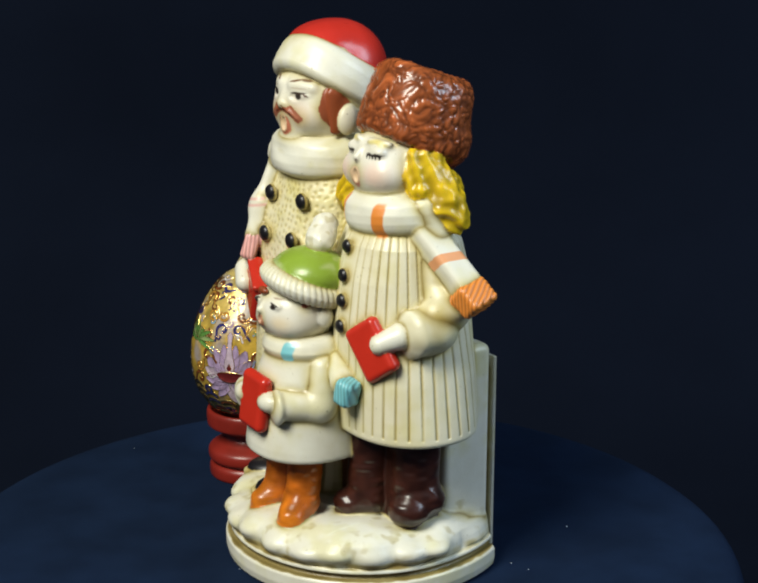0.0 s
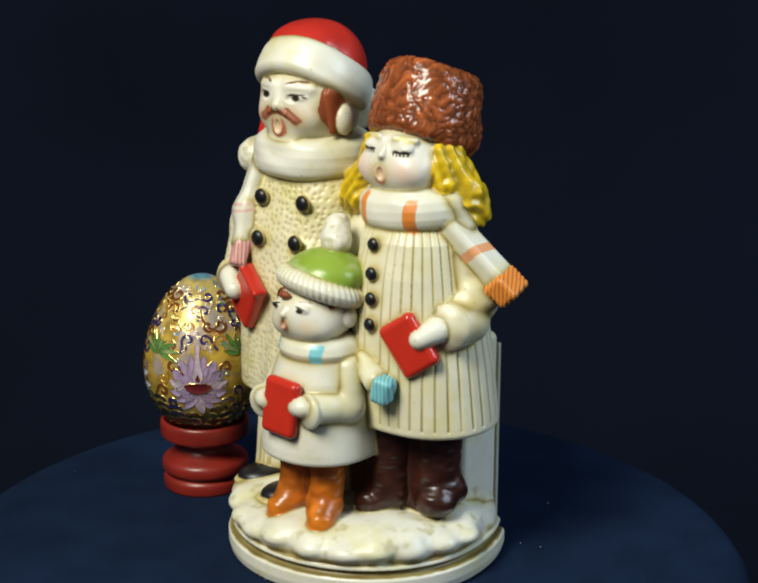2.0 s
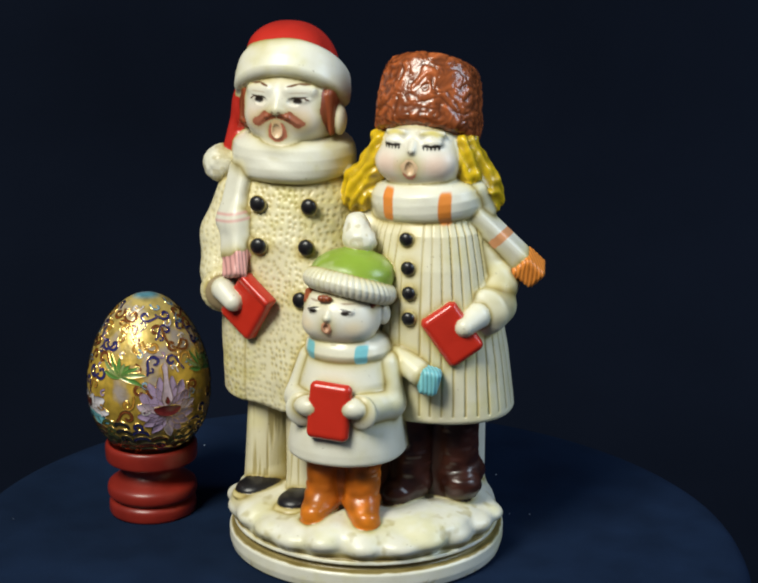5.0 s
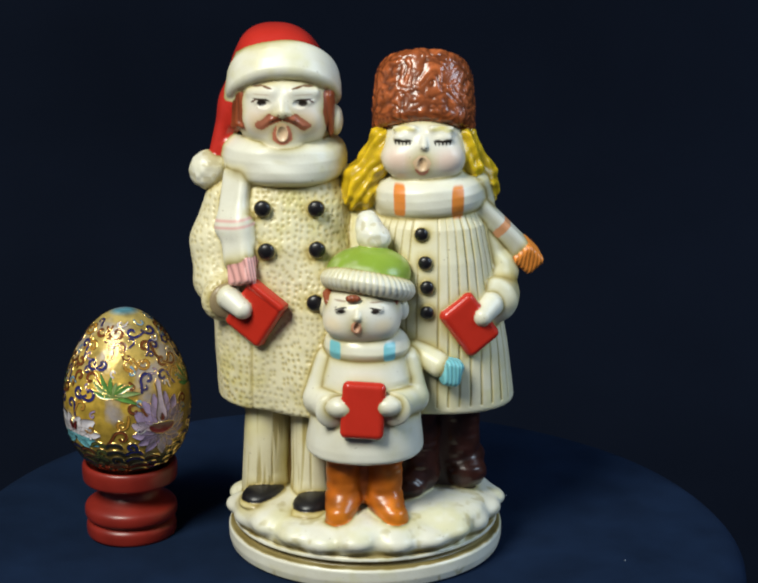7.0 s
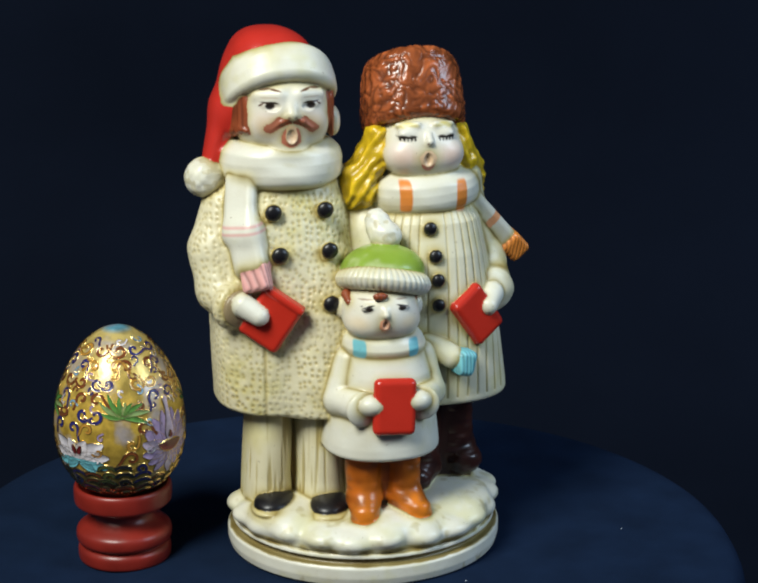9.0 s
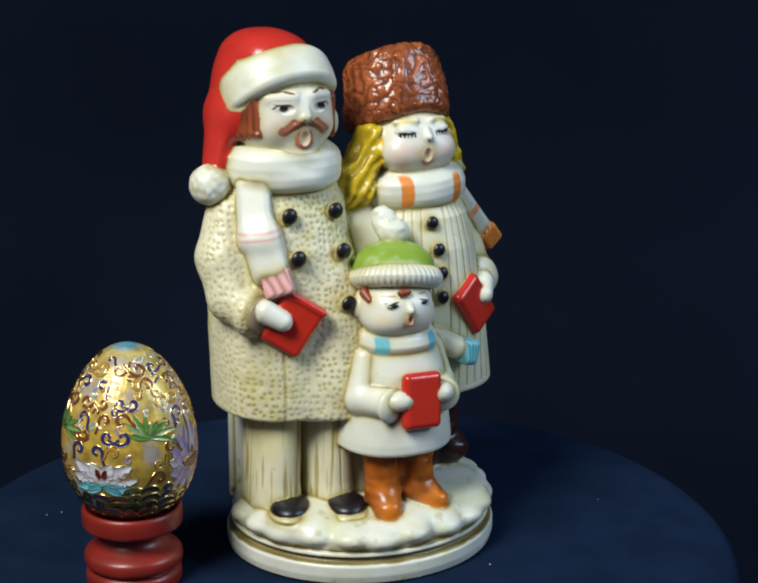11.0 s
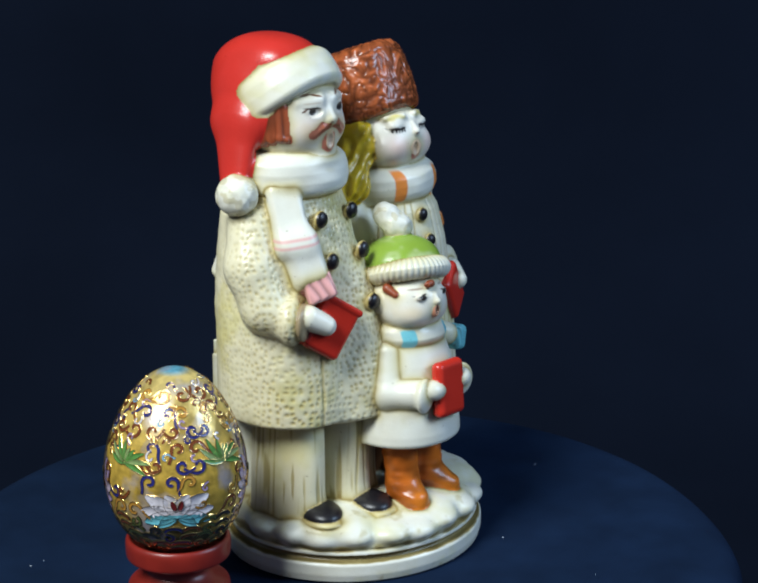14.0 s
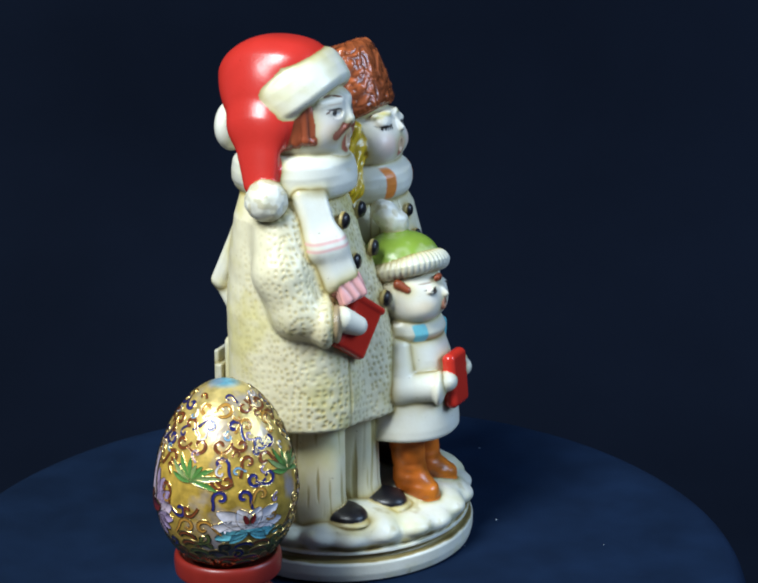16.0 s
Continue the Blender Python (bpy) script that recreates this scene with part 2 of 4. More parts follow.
def man():
    tower([(57.5, -19.5, 5, 27.3, 26.5), (64, -19.5, 5, 27.6, 26.8), (82, -20, 5, 28, 25.6), (100, -21, 5.5, 27, 25.5), (120, -21, 6, 26, 23.5), (135, -21, 7, 25, 20), (146, -20, 8, 20, 17)], WARM, 1.5, 2.3, 2.0, relief="dimple", family="coat")
    tower([(57.3, -8, -2, 17, 26), (70, -8, -2, 16.5, 25.5), (85, -7, -1.5, 15.5, 24), (101, -7, 0, 14, 22.5), (118, -8, 4, 12, 20)], WARM, 5, 2.2, 2.0, relief="dimple", family="coat")
    # trousers and shoes
    for x, y, b in ((-27, 3, -28.5), (-9.5, -3, -9.0), (2.5, 3, 2.5)):
        tower([(19, b, y - 3, 9.6, 17.0), (30, b, y - 2.5, 9.0, 16.0), (60, x, y - 2, 8.8, 15.5)], WARM, 0.8, 2.3, 1.5, relief="stripe")
    block((-18, 3, 38), (12, 8, 22), 3, (0.27, 0.17, 0.055), 1)
    for x, y, r in ((-28, -15.5, 30), (-8.2, -23.2, 22)):
        ball((x, y - 0.6, 20.6), (8.4, 11.2, 2.6), WARM, 0.6, rot=(0, 0, -r))
        ball((x, y, 22.2), (7.6, 10.0, 4.0), BLACK, 0.4, rot=(0, 0, -r), gloss=0.38)
    # sleeve, cuff, glove
    limb((-41.3, 4.0, 133), (-46, 1.0, 118), 9.5, 10.0, WARM, 2.5, relief="dimple", family="coat")
    limb((-46, 1.0, 118), (-44.8, -4.5, 104), 10.0, 9.4, WARM, 2.5, relief="dimple", family="coat")
    limb((-44.8, -4.5, 104), (-42.4, -12.0, 100), 9.4, 7.4, WARM, 2.0, relief="dimple", family="coat")
    ball((-42.0, -14.2, 99.7), (8.5, 4.2, 8.5), WARM, 2.5, rot=(0, 0, 22), relief="dimple", family="coat")
    ball((-40.3, -18.0, 99.8), (6.8, 2.0, 6.8), (0.30, 0.23, 0.13), 0.4, rot=(0, 0, 22))
    limb((-39.4, -19.6, 101.6), (-34.2, -23.2, 98.2), 4.6, 3.7, WHITE, 0.8, family="hand")
    block((-29.3, -20.9, 96.2), (8.5, 2.8, 10.5), 2.2, RED, 0.5, rot=(0, 33, -20), gloss=0.25)
    block((-24.3, -23.2, 103.6), (8.0, 2.9, 1.3), 1.0, RED, 0.6, rot=(0, 33, -20), gloss=0.25)
    # scarf
    tower([(141.3, -20, 6.5, 20.6, 20.3), (144, -20, 6.7, 22.3, 21.6), (147.5, -20.2, 7, 23.3, 22.2), (151, -20.4, 7.2, 23.4, 22.0), (154.5, -20.7, 7.4, 22.6, 21.3), (158.2, -21, 7.5, 21.0, 20.0)], WHITE, 0.8, 2.1, 4.5, relief="fold")
    block((-38.2, -9.6, 136.0), (6.2, 2.6, 12.5), 2.5, WHITE, 2.5, rot=(-20, -8, -38), family="scarf_end")
    block((-36.4, -16.0, 121.6), (6.0, 2.8, 9.0), 2.6, WHITE, 7.0, rot=(-15, -17, -35), family="scarf_end")
    block((-34.4, -20.2, 111.8), (5.3, 2.8, 4.8), 1.4, PINK, 0.5, rot=(-15, -17, -35), relief="fringe")
    block((-19, 30.0, 120), (9, 3.2, 17), 2.5, WHITE, 3, rot=(24, 0, 0))
    block((-18, 33.0, 101), (8, 3.2, 7), 2.5, WHITE, 3, rot=(-30, 0, 0))
    # head
    ball((-20, 6, 166), (17.7, 19.0, 16.5), SKIN, 0.8, gloss=0.4, family="head")
    ball((-20, 4.5, 172), (17.2, 17.2, 14.5), SKIN, 7, gloss=0.4, family="head")
    ball((-19.8, -6.5, 157.6), (8.0, 6, 4.6), SKIN, 4, gloss=0.4, family="head")
    for side in (-1, 1):
        # cheek, brow, socket and lids
        ball((-19.6 + side * 8.6, -6.6, 165.2), (4.8, 4.4, 4.6), SKIN, 4, gloss=0.4, family="head")
        limb((-19.5 + side * 3.6, -11.4, 177.0), (-19.6 + side * 11.5, -7.8, 176.4), 1.5, 1.2, SKIN, 3.0, gloss=0.4, family="head")
        ball((-19.6 + side * 7.8, -13.6, 172.9), (3.9, 2.1, 2.0), SKIN, 2.0, gloss=0.4, cut=True, family="head")
        ball((-19.6 + side * 7.7, -9.4, 173.0), (3.3, 2.3, 1.7), SKIN, 0.8, gloss=0.4, family="head")
        limb((-19.6 + side * 5.0, -11.4, 174.2), (-19.6 + side * 11.0, -9.2, 173.4), 0.6, 0.5, SKIN, 1.0, gloss=0.4, family="head")
        ball((-19.4 + side * 1.7, -13.6, 169.3), (1.3, 1.2, 1.0), SKIN, 1.0, gloss=0.4, family="head")
        limb((-19.4 + side * 0.6, -14.3, 168.6), (-19.4 + side * 4.0, -13.8, 167.3), 0.5, 0.75, HAIR, 0.6, family="hair")
        limb((-19.4 + side * 4.0, -13.8, 167.3), (-19.4 + side * 7.4, -12.2, 164.8), 0.75, 0.5, HAIR, 0.6, family="hair")
        limb((-19.4 + side * 7.4, -12.2, 164.8), (-19.4 + side * 9.4, -10.9, 164.9), 0.5, 0.25, HAIR, 0.6, family="hair")
    limb((-19.4, -11.4, 175.5), (-19.4, -14.2, 170.0), 1.1, 1.8, SKIN, 1.8, gloss=0.4, family="head")
    ball((-19.6, -12.2, 161.9), (2.9, 2.1, 3.8), (0.50, 0.17, 0.10), 0.6)
    ball((-19.6, -14.9, 161.9), (2.3, 2.2, 3.15), (0.76, 0.58, 0.46), 0.3, cut=True)
    ball((-0.9, 3, 164.3), (2.6, 4.2, 5.6), SKIN, 0.8, family="head")
    limb((-3.4, 0.0, 174), (-2.6, -1.2, 160.8), 3.4, 1.7, HAIR, 0.5, flat=(0.6, 1.35, 1), family="hair")
    for k in range(5):
        limb((-36.6 + 0.1 * k * k, 8.6 - 3.0 * k, 171.0 + 1.0 * k), (-38.2 + 0.55 * k, 8.2 - 3.1 * k, 160.6 + 0.9 * k), 2.0, 1.8, HAIR, 0.5, flat=(0.9, 1, 1), relief="fringe", family="hair")
    limb((-36.0, -3.9, 164.2), (-35.0, -6.4, 163.4), 1.5, 0.9, HAIR, 0.8, family="hair")
    ball((-20, 32.0, 164.5), (10, 5.5, 9.5), WHITE, 1.5)
    # stocking cap with its tail and bobble
    ball((-22.8, 13.0, 179.8), (17.6, 19.0, 19.2), HATRED, 0.8, gloss=0.27, family="cap")
    ball((-22.6, 4.5, 189.6), (13.5, 11.5, 8.4), HATRED, 4, gloss=0.27, family="cap")
    limb((-30, 14.0, 184.5), (-40.6, 12.5, 168), 11.6, 6.9, HATRED, 5, flat=(0.68, 1.45, 1), gloss=0.27, family="cap")
    limb((-40.4, 12.5, 169), (-46.6, 8.5, 149), 6.9, 4.4, HATRED, 3, flat=(0.68, 1.4, 1), gloss=0.27, family="cap")
    tower([(171.0, -20.8, 8.6, 20.8, 21.4), (174, -20.8, 8.6, 21.4, 22.0), (178, -20.8, 8.6, 21.4, 22.0), (182, -20.8, 8.6, 20.8, 21.5), (186.0, -20.8, 8.6, 19.4, 20.2)], WHITE, 0.6, 2.2, 3.0, centre=(-20.5, 10, 178), rot=(-30, -4, 0), droop=0.006)
    ball((-49.0, 5.0, 144.5), (7.6, 7.6, 7.4), WHITE, 0.6, relief="fluff")
    for p in ((-27, -14.8, 134.4), (-7.4, -13.0, 134.2), (-25.4, -18.6, 119.3), (-6.8, -18.0, 120), (-7.3, -23.2, 101.2)):
        ball(p, (3.35, 1.3, 3.35), WARM, 0.9)
        ball((p[0], p[1] - 0.7, p[2]), (3.0, 1.7, 3.0), BLACK, 0.3, gloss=0.36)


def woman():
    tower([(57, 38, 3, 29.5, 24), (62, 38, 3, 29, 24.3), (80, 37, 3, 27.5, 24.5), (100, 36, 3, 24.5, 24.3), (115, 35.5, 4, 22.5, 23.5), (127, 35, 4, 20.5, 20.5), (134, 34, 4, 17, 17)], CREAM, 1.5, 2.2, 2.0, relief="rib", family="wcoat")
    for x, y, b in ((46, 3, 46.8), (31, -6, 30.5)):
        limb((x, y, 60), (b, y - 1, 30), 8.4, 8.0, BOOT, 1.0, flat=(1, 1.15, 1), gloss=0.3, relief="leather", family="wboots")
    limb((47, 2.0, 30.5), (49.5, -2.6, 28.4), 10.8, 8.0, BOOT, 1.2, flat=(1, 1, 0.85), gloss=0.3, relief="leather", family="wboots")
    limb((30.5, -8, 28.5), (27.6, -14.2, 26.2), 8.8, 6.2, BOOT, 1.2, flat=(1, 1, 0.85), gloss=0.3, relief="leather", family="wboots")
    block((38, 2, 40), (10, 8, 20), 3, BOOT, 1.0, gloss=0.35)
    block((18, 2, 38), (14, 9, 20), 3, (0.16, 0.06, 0.018), 1.0)
    # sleeve, cuff, glove, book
    limb((51, 4.5, 121), (59.2, 6.5, 107), 8.5, 8.6, CREAM, 2.5, relief="fold", family="wsleeve")
    limb((59.2, 6.5, 107), (59.4, -3, 99), 8.6, 8.2, CREAM, 2.5, relief="fold", family="wsleeve")
    limb((60, 0, 99.5), (59.4, -4, 98.7), 8.8, 8.8, WHITE, 0.9, relief="fold", family="wcuff")
    ball((58.8, -9.0, 98.3), (8.8, 3.4, 8.8), WHITE, 1.5, rot=(0, 0, 12), relief="fold", family="wcuff")
    limb((57.2, -12.5, 98.0), (54.2, -18.8, 95.4), 4.8, 3.6, WHITE, 0.8, family="hand")
    block((49.5, -18.6, 92.3), (7.4, 2.9, 10.5), 2.3, RED, 0.5, rot=(-4, -35, 22), gloss=0.25)
    # scarf
    tower([(129.6, 34, 3.5, 19.0, 17.8), (132, 34, 3.5, 20.4, 19.0), (135, 34, 3.5, 21.3, 19.8), (138, 33.9, 3.5, 21.4, 19.9), (141, 33.6, 3.5, 20.6, 19.2), (144.5, 33, 3.5, 18.7, 17.7)], WHITE, 0.8, 2.1, 4.0, centre=(34, 3.5, 137), rot=(0, -5, 0), relief="fold")
    limb((51, 2, 141), (54, 5, 133), 5, 4.5, WHITE, 2)
    block((59.8, 5.2, 124.4), (4.0, 5.8, 14.6), 2.8, WHITE, 2.0, rot=(17, -43, 0), family="wscarf_end")
    block((71.0, 9.4, 112.2), (4.4, 6.4, 5.0), 1.8, ORANGE, 0.5, rot=(17, -43, 0), relief="fringe")
    # head and hair
    ball((31.8, 3.5, 155), (15.4, 17.2, 13.8), SKIN, 0.8, gloss=0.35, family="whead")
    ball((31.6, -0.5, 150.5), (14.6, 13.0, 7.4), SKIN, 5, gloss=0.35, family="whead")
    limb((32, -12.2, 160.4), (32, -14.0, 157.9), 0.9, 1.4, SKIN, 1.4, gloss=0.38, family="whead")
    for side in (-1, 1):
        ball((31.6 + side * 8.6, -7.4, 152.2), (5.6, 5.2, 4.8), SKIN, 5, gloss=0.38, family="whead")
        ball((31.6 + side * 7.3, -9.7, 160.4), (3.4, 2.3, 2.0), SKIN, 2.0, gloss=0.38, family="whead")
        limb((31.6 + side * 3.4, -10.4, 164.0), (31.6 + side * 10.5, -7.0, 163.4), 0.7, 0.6, SKIN, 3, gloss=0.38, family="whead")
    ball((31.4, -12.7, 151.3), (2.4, 1.9, 3.6), (0.50, 0.17, 0.11), 0.6)
    ball((31.4, -15.4, 151.3), (1.85, 2.2, 2.95), (0.74, 0.56, 0.46), 0.3, cut=True)
    for a, b, ra, rb in (((17.5, 6, 160), (13.5, 5, 150), 4.6, 5.4), ((13, 5, 150), (8.5, 3, 142), 5.6, 6.6), ((8, 3, 141), (6.8, 1.5, 137), 7.0, 6.0), ((12, 1, 146), (10.5, -1, 138), 4.6, 5.0),
                         ((46.0, 6, 160), (49.5, 7, 151), 4.4, 5.0), ((49.5, 7, 151), (54.0, 9, 142), 5.2, 6.0), ((54.0, 9, 142), (55.5, 11, 136.5), 6.0, 5.0), ((48, 14, 148), (50.5, 14.5, 138), 4.6, 5.2), ((15.6, 0, 159), (13.6, -1, 147), 3.2, 4.2), ((47.8, 1, 159), (49.8, 1.5, 148), 3.0, 4.2)):
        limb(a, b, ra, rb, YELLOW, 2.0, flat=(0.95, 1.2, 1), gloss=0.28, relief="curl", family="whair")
    ball((13, 6, 112), (13, 14, 24), CREAM, 3, family="wcoat")
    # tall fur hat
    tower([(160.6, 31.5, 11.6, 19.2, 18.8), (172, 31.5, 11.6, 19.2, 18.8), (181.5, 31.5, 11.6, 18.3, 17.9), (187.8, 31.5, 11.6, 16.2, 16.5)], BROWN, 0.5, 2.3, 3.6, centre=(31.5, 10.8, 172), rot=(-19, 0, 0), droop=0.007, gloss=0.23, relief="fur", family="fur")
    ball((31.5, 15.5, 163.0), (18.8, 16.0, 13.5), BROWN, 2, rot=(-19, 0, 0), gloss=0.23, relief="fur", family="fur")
    for p in ((31.4, -17.2, 126), (32.9, -20.0, 116), (33.7, -21.2, 107), (33.8, -21.8, 97.6)):
        ball(p, (2.75, 1.2, 2.75), CREAM, 0.8)
        ball((p[0], p[1] - 0.6, p[2]), (2.45, 1.5, 2.45), BLACK, 0.3, gloss=0.36)


def child():
    tower([(45.5, 11, -23, 22.2, 22.2), (50, 11, -23.5, 21.8, 21.6), (65, 11.5, -24, 19.5, 19.3), (76, 12, -24, 17.5, 17), (86, 12, -24, 14, 13.5)], WHITE, 1.5, 2.2, 2.0, gloss=0.3)
    for x, fx in ((3.4, 2.2), (18.8, 22.6)):
        limb((x, -27, 50), (x, -30, 28), 6.8, 6.3, TAN, 1.0, gloss=0.3, relief="leather", family="cboots")
        limb((x, -30.5, 27), (fx, -36.8, 23.0), 7.0, 5.2, TAN, 1.5, flat=(1, 1, 0.9), gloss=0.3, relief="leather", family="cboots")
    block((11.2, -27, 39), (8, 4.5, 14), 2, (0.30, 0.07, 0.006), 1.0, family="cboots", relief="leather")
    for s, sh, el, wr in ((-1, (-1.5, -26, 80), (-5.2, -29, 66), (-0.5, -40, 66.5)), (1, (26, -25, 80), (28.5, -28, 67), (23, -40, 67.5))):
        limb(sh, el, 5.5, 6.2, WHITE, 1.8, family="csleeve")
        limb(el, wr, 6.0, 5.4, WHITE, 1.5, family="csleeve")
        ball((wr[0] - s * 0.6, wr[1] - 2.2, wr[2] - 0.4), (6.3, 2.4, 6.6), WHITE, 1.2, rot=(0, 0, -s * 14), family="csleeve")
    ball((2.8, -43.8, 68), (5.4, 4.2, 3.8), WHITE, 0.5, rot=(0, 0, -15), family="hand")
    ball((20.4, -43.8, 68.8), (5.2, 4.2, 3.8), WHITE, 0.5, rot=(0, 0, 15), family="hand")
    block((11.3, -44.8, 67.2), (7.9, 2.6, 10.6), 2.4, RED, 0.5, rot=(-6, 3, 0), gloss=0.24)
    tower([(81.5, 11.8, -24, 14.8, 14.2), (86, 11.8, -24, 16, 15.4), (91.5, 11.2, -24, 14.2, 13.6)], WHITE, 0.7, 2.1, 3.4, gloss=0.3)
    limb((30, -20, 82), (38.5, -24.2, 78), 4.6, 4.6, WHITE, 1.5)
    block((43, -25.2, 75.8), (3.7, 4.0, 4.9), 2.2, BLUE, 0.4, rot=(0, 14, 12), relief="fringe")
    ball((10.2, -25.5, 99), (14.4, 15.4, 12.2), SKIN, 0.7, gloss=0.35, family="chead")
    ball((4, -31, 95.5), (7, 7, 4.6), SKIN, 4, gloss=0.35, family="chead")
    ball((16, -31, 95.5), (7, 7, 4.6), SKIN, 4, gloss=0.35, family="chead")
    limb((9.1, -39.8, 102.6), (9.0, -41.1, 100.7), 0.8, 1.3, SKIN, 1.4, gloss=0.38, family="chead")
    for side in (-1, 1):
        ball((9.3 + side * 6.2, -38.0, 102.9), (2.6, 1.4, 1.1), SKIN, 1.2, gloss=0.38, family="chead")
        limb((9.9 + side * 12.4, -26.5, 105.5), (9.9 + side * 12.2, -30.2, 103.6), 1.9, 1.2, HAIR, 0.5, family="hair")
    ball((8.8, -40.2, 97.0), (1.9, 1.5, 2.5), (0.52, 0.24, 0.14), 0.5)
    ball((8.8, -41.2, 97.2), (1.0, 1.3, 1.5), (0.5, 0.3, 0.2), 0.2, cut=True)
    ball((24.8, -23, 99), (2.4, 3.2, 4), SKIN, 0.5, family="chead")
    ball((-3.6, -23, 99.5), (2.2, 3.2, 4), SKIN, 0.5, family="chead")
    ball((7.4, -38.6, 107.2), (2.8, 1.2, 1.4), HAIR, 0.4, relief="fringe")
    ball((12.2, -22, 112.4), (15.6, 14.4, 9.8), GREEN, 0.6, gloss=0.3)
    tower([(104.6, 12, -23.8, 16.4, 15.9), (108.5, 12, -23.8, 17.6, 17.1), (112.8, 12, -23.8, 16.2, 15.8)], WHITE, 0.5, 2.1, 3.0, centre=(12, -23.8, 108), rot=(-17, 9, 0), relief="knit")
    ball((14.2, -18.5, 124.8), (6.2, 5.4, 4.8), WHITE, 1.5, relief="fluff", family="bobble")
    ball((11.6, -14.5, 129.6), (4.2, 4.6, 4.4), WHITE, 5, relief="fluff", family="bobble")


def fill(forms):
    """The signed field of all forms on the grid."""
    n = np.ceil((HIGH - LOW) / STEP).astype(int)
    ax = [LOW[k] + STEP * np.arange(n[k]) for k in range(3)]
    field = np.full(n, 6.0, np.float32)
    for f in sorted(forms, key=lambda f: f.cut):
        i = np.clip(((f.low - LOW) / STEP).astype(int), 0, n)
        j = np.clip(((f.high - LOW) / STEP).astype(int) + 1, 0, n)
        s = tuple(slice(a, b) for a, b in zip(i, j))
        d = f.distance(ax[0][s[0]][:, None, None], ax[1][s[1]][None, :, None], ax[2][s[2]][None, None, :]).astype(np.float32)
        old = field[s]
        if f.cut:
            field[s] = np.maximum(old, -d)
        else:
            h = np.maximum(f.melt - np.abs(old - d), 0) / f.melt
            field[s] = np.minimum(old, d) - h * h * f.melt * 0.25
    return field


def skin(field):
    """The zero surface of a field as points and four-cornered faces."""
    inside = field < 0
    n = np.array(field.shape) - 1
    count = np.zeros(n, np.int8)
    corners = [(a, b, c) for a in (0, 1) for b in (0, 1) for c in (0, 1)]
    for a, b, c in corners:
        count += inside[a:n[0] + a, b:n[1] + b, c:n[2] + c]
    cells = np.argwhere((count > 0) & (count < 8))
    del count
    total, hits = np.zeros((len(cells), 3)), np.zeros(len(cells))
    value = {q: field[cells[:, 0] + q[0], cells[:, 1] + q[1], cells[:, 2] + q[2]].astype(float) for q in corners}
    for q in corners:
        for k in range(3):
            if q[k] == 0:
                r = tuple(1 if m == k else q[m] for m in range(3))
                a, b = value[q], value[r]
                cross = (a < 0) != (b < 0)
                t = np.where(cross, a / np.where(cross, a - b, 1), 0)
                p = np.tile(np.array(q, float), (len(cells), 1))
                p[:, k] = t
                total += p * cross[:, None]
                hits += cross
    points = LOW + STEP * (cells + total / hits[:, None])
    index = np.full(n, -1, np.int32)
    index[tuple(cells.T)] = np.arange(len(cells))
    faces = []
    for k in range(3):
        u, v = (k + 1) % 3, (k + 2) % 3
        lo = [slice(1, n[m]) for m in range(3)]
        lo[k] = slice(0, n[k])
        hi = list(lo)
        hi[k] = slice(1, n[k] + 1)
        a, b = inside[tuple(lo)], inside[tuple(hi)]
        at = np.argwhere(a != b)
        at[:, [u, v]] += 1
        flip = a[a != b]

        def near(du, dv):
            c = at.copy()
            c[:, u] -= du
            c[:, v] -= dv
            return index[tuple(c.T)]
        quad = np.stack([near(1, 1), near(0, 1), near(0, 0), near(1, 0)], 1)
        quad[~flip] = quad[~flip][:, ::-1]
        faces.append(quad)
    faces = np.concatenate(faces)
    return points, faces[(faces >= 0).all(1)]


def hashed(i, j, k=0):
    v = np.sin(i * 127.1 + j * 311.7 + k * 74.7) * 43758.5453
    return v - np.floor(v)


def lumps(p, size):
    """Smooth random relief, -1 to 1, at points p."""
    q = p / size
    i = np.floor(q)
    f = q - i
    f = f * f * (3 - 2 * f)
    out = 0
    for a in (0, 1):
        for b in (0, 1):
            for c in (0, 1):
                w = np.abs(1 - a - f[:, 0]) * np.abs(1 - b - f[:, 1]) * np.abs(1 - c - f[:, 2])
                out = out + w * hashed(i[:, 0] + a, i[:, 1] + b, i[:, 2] + c)
    return out * 2 - 1


def pits(u, v, size):
    """How deep a scatter of small pits is at (u, v), 0 to 1."""
    i, j = np.floor(u / size), np.floor(v / size)
    best = np.full(len(u), 9.0)
    for a in (-1, 0, 1):
        for b in (-1, 0, 1):
            x = (i + a + 0.5 + 0.7 * (hashed(i + a, j + b) - 0.5)) * size
            y = (j + b + 0.5 + 0.7 * (hashed(i + a, j + b, 5) - 0.5)) * size
            best = np.minimum(best, np.hypot((u - x) * 1.25, v - y))
    return np.exp(-(best / (0.30 * size)) ** 2)


def smooth_step(a, b, v):
    t = np.clip((v - a) / (b - a), 0, 1)
    return t * t * (3 - 2 * t)


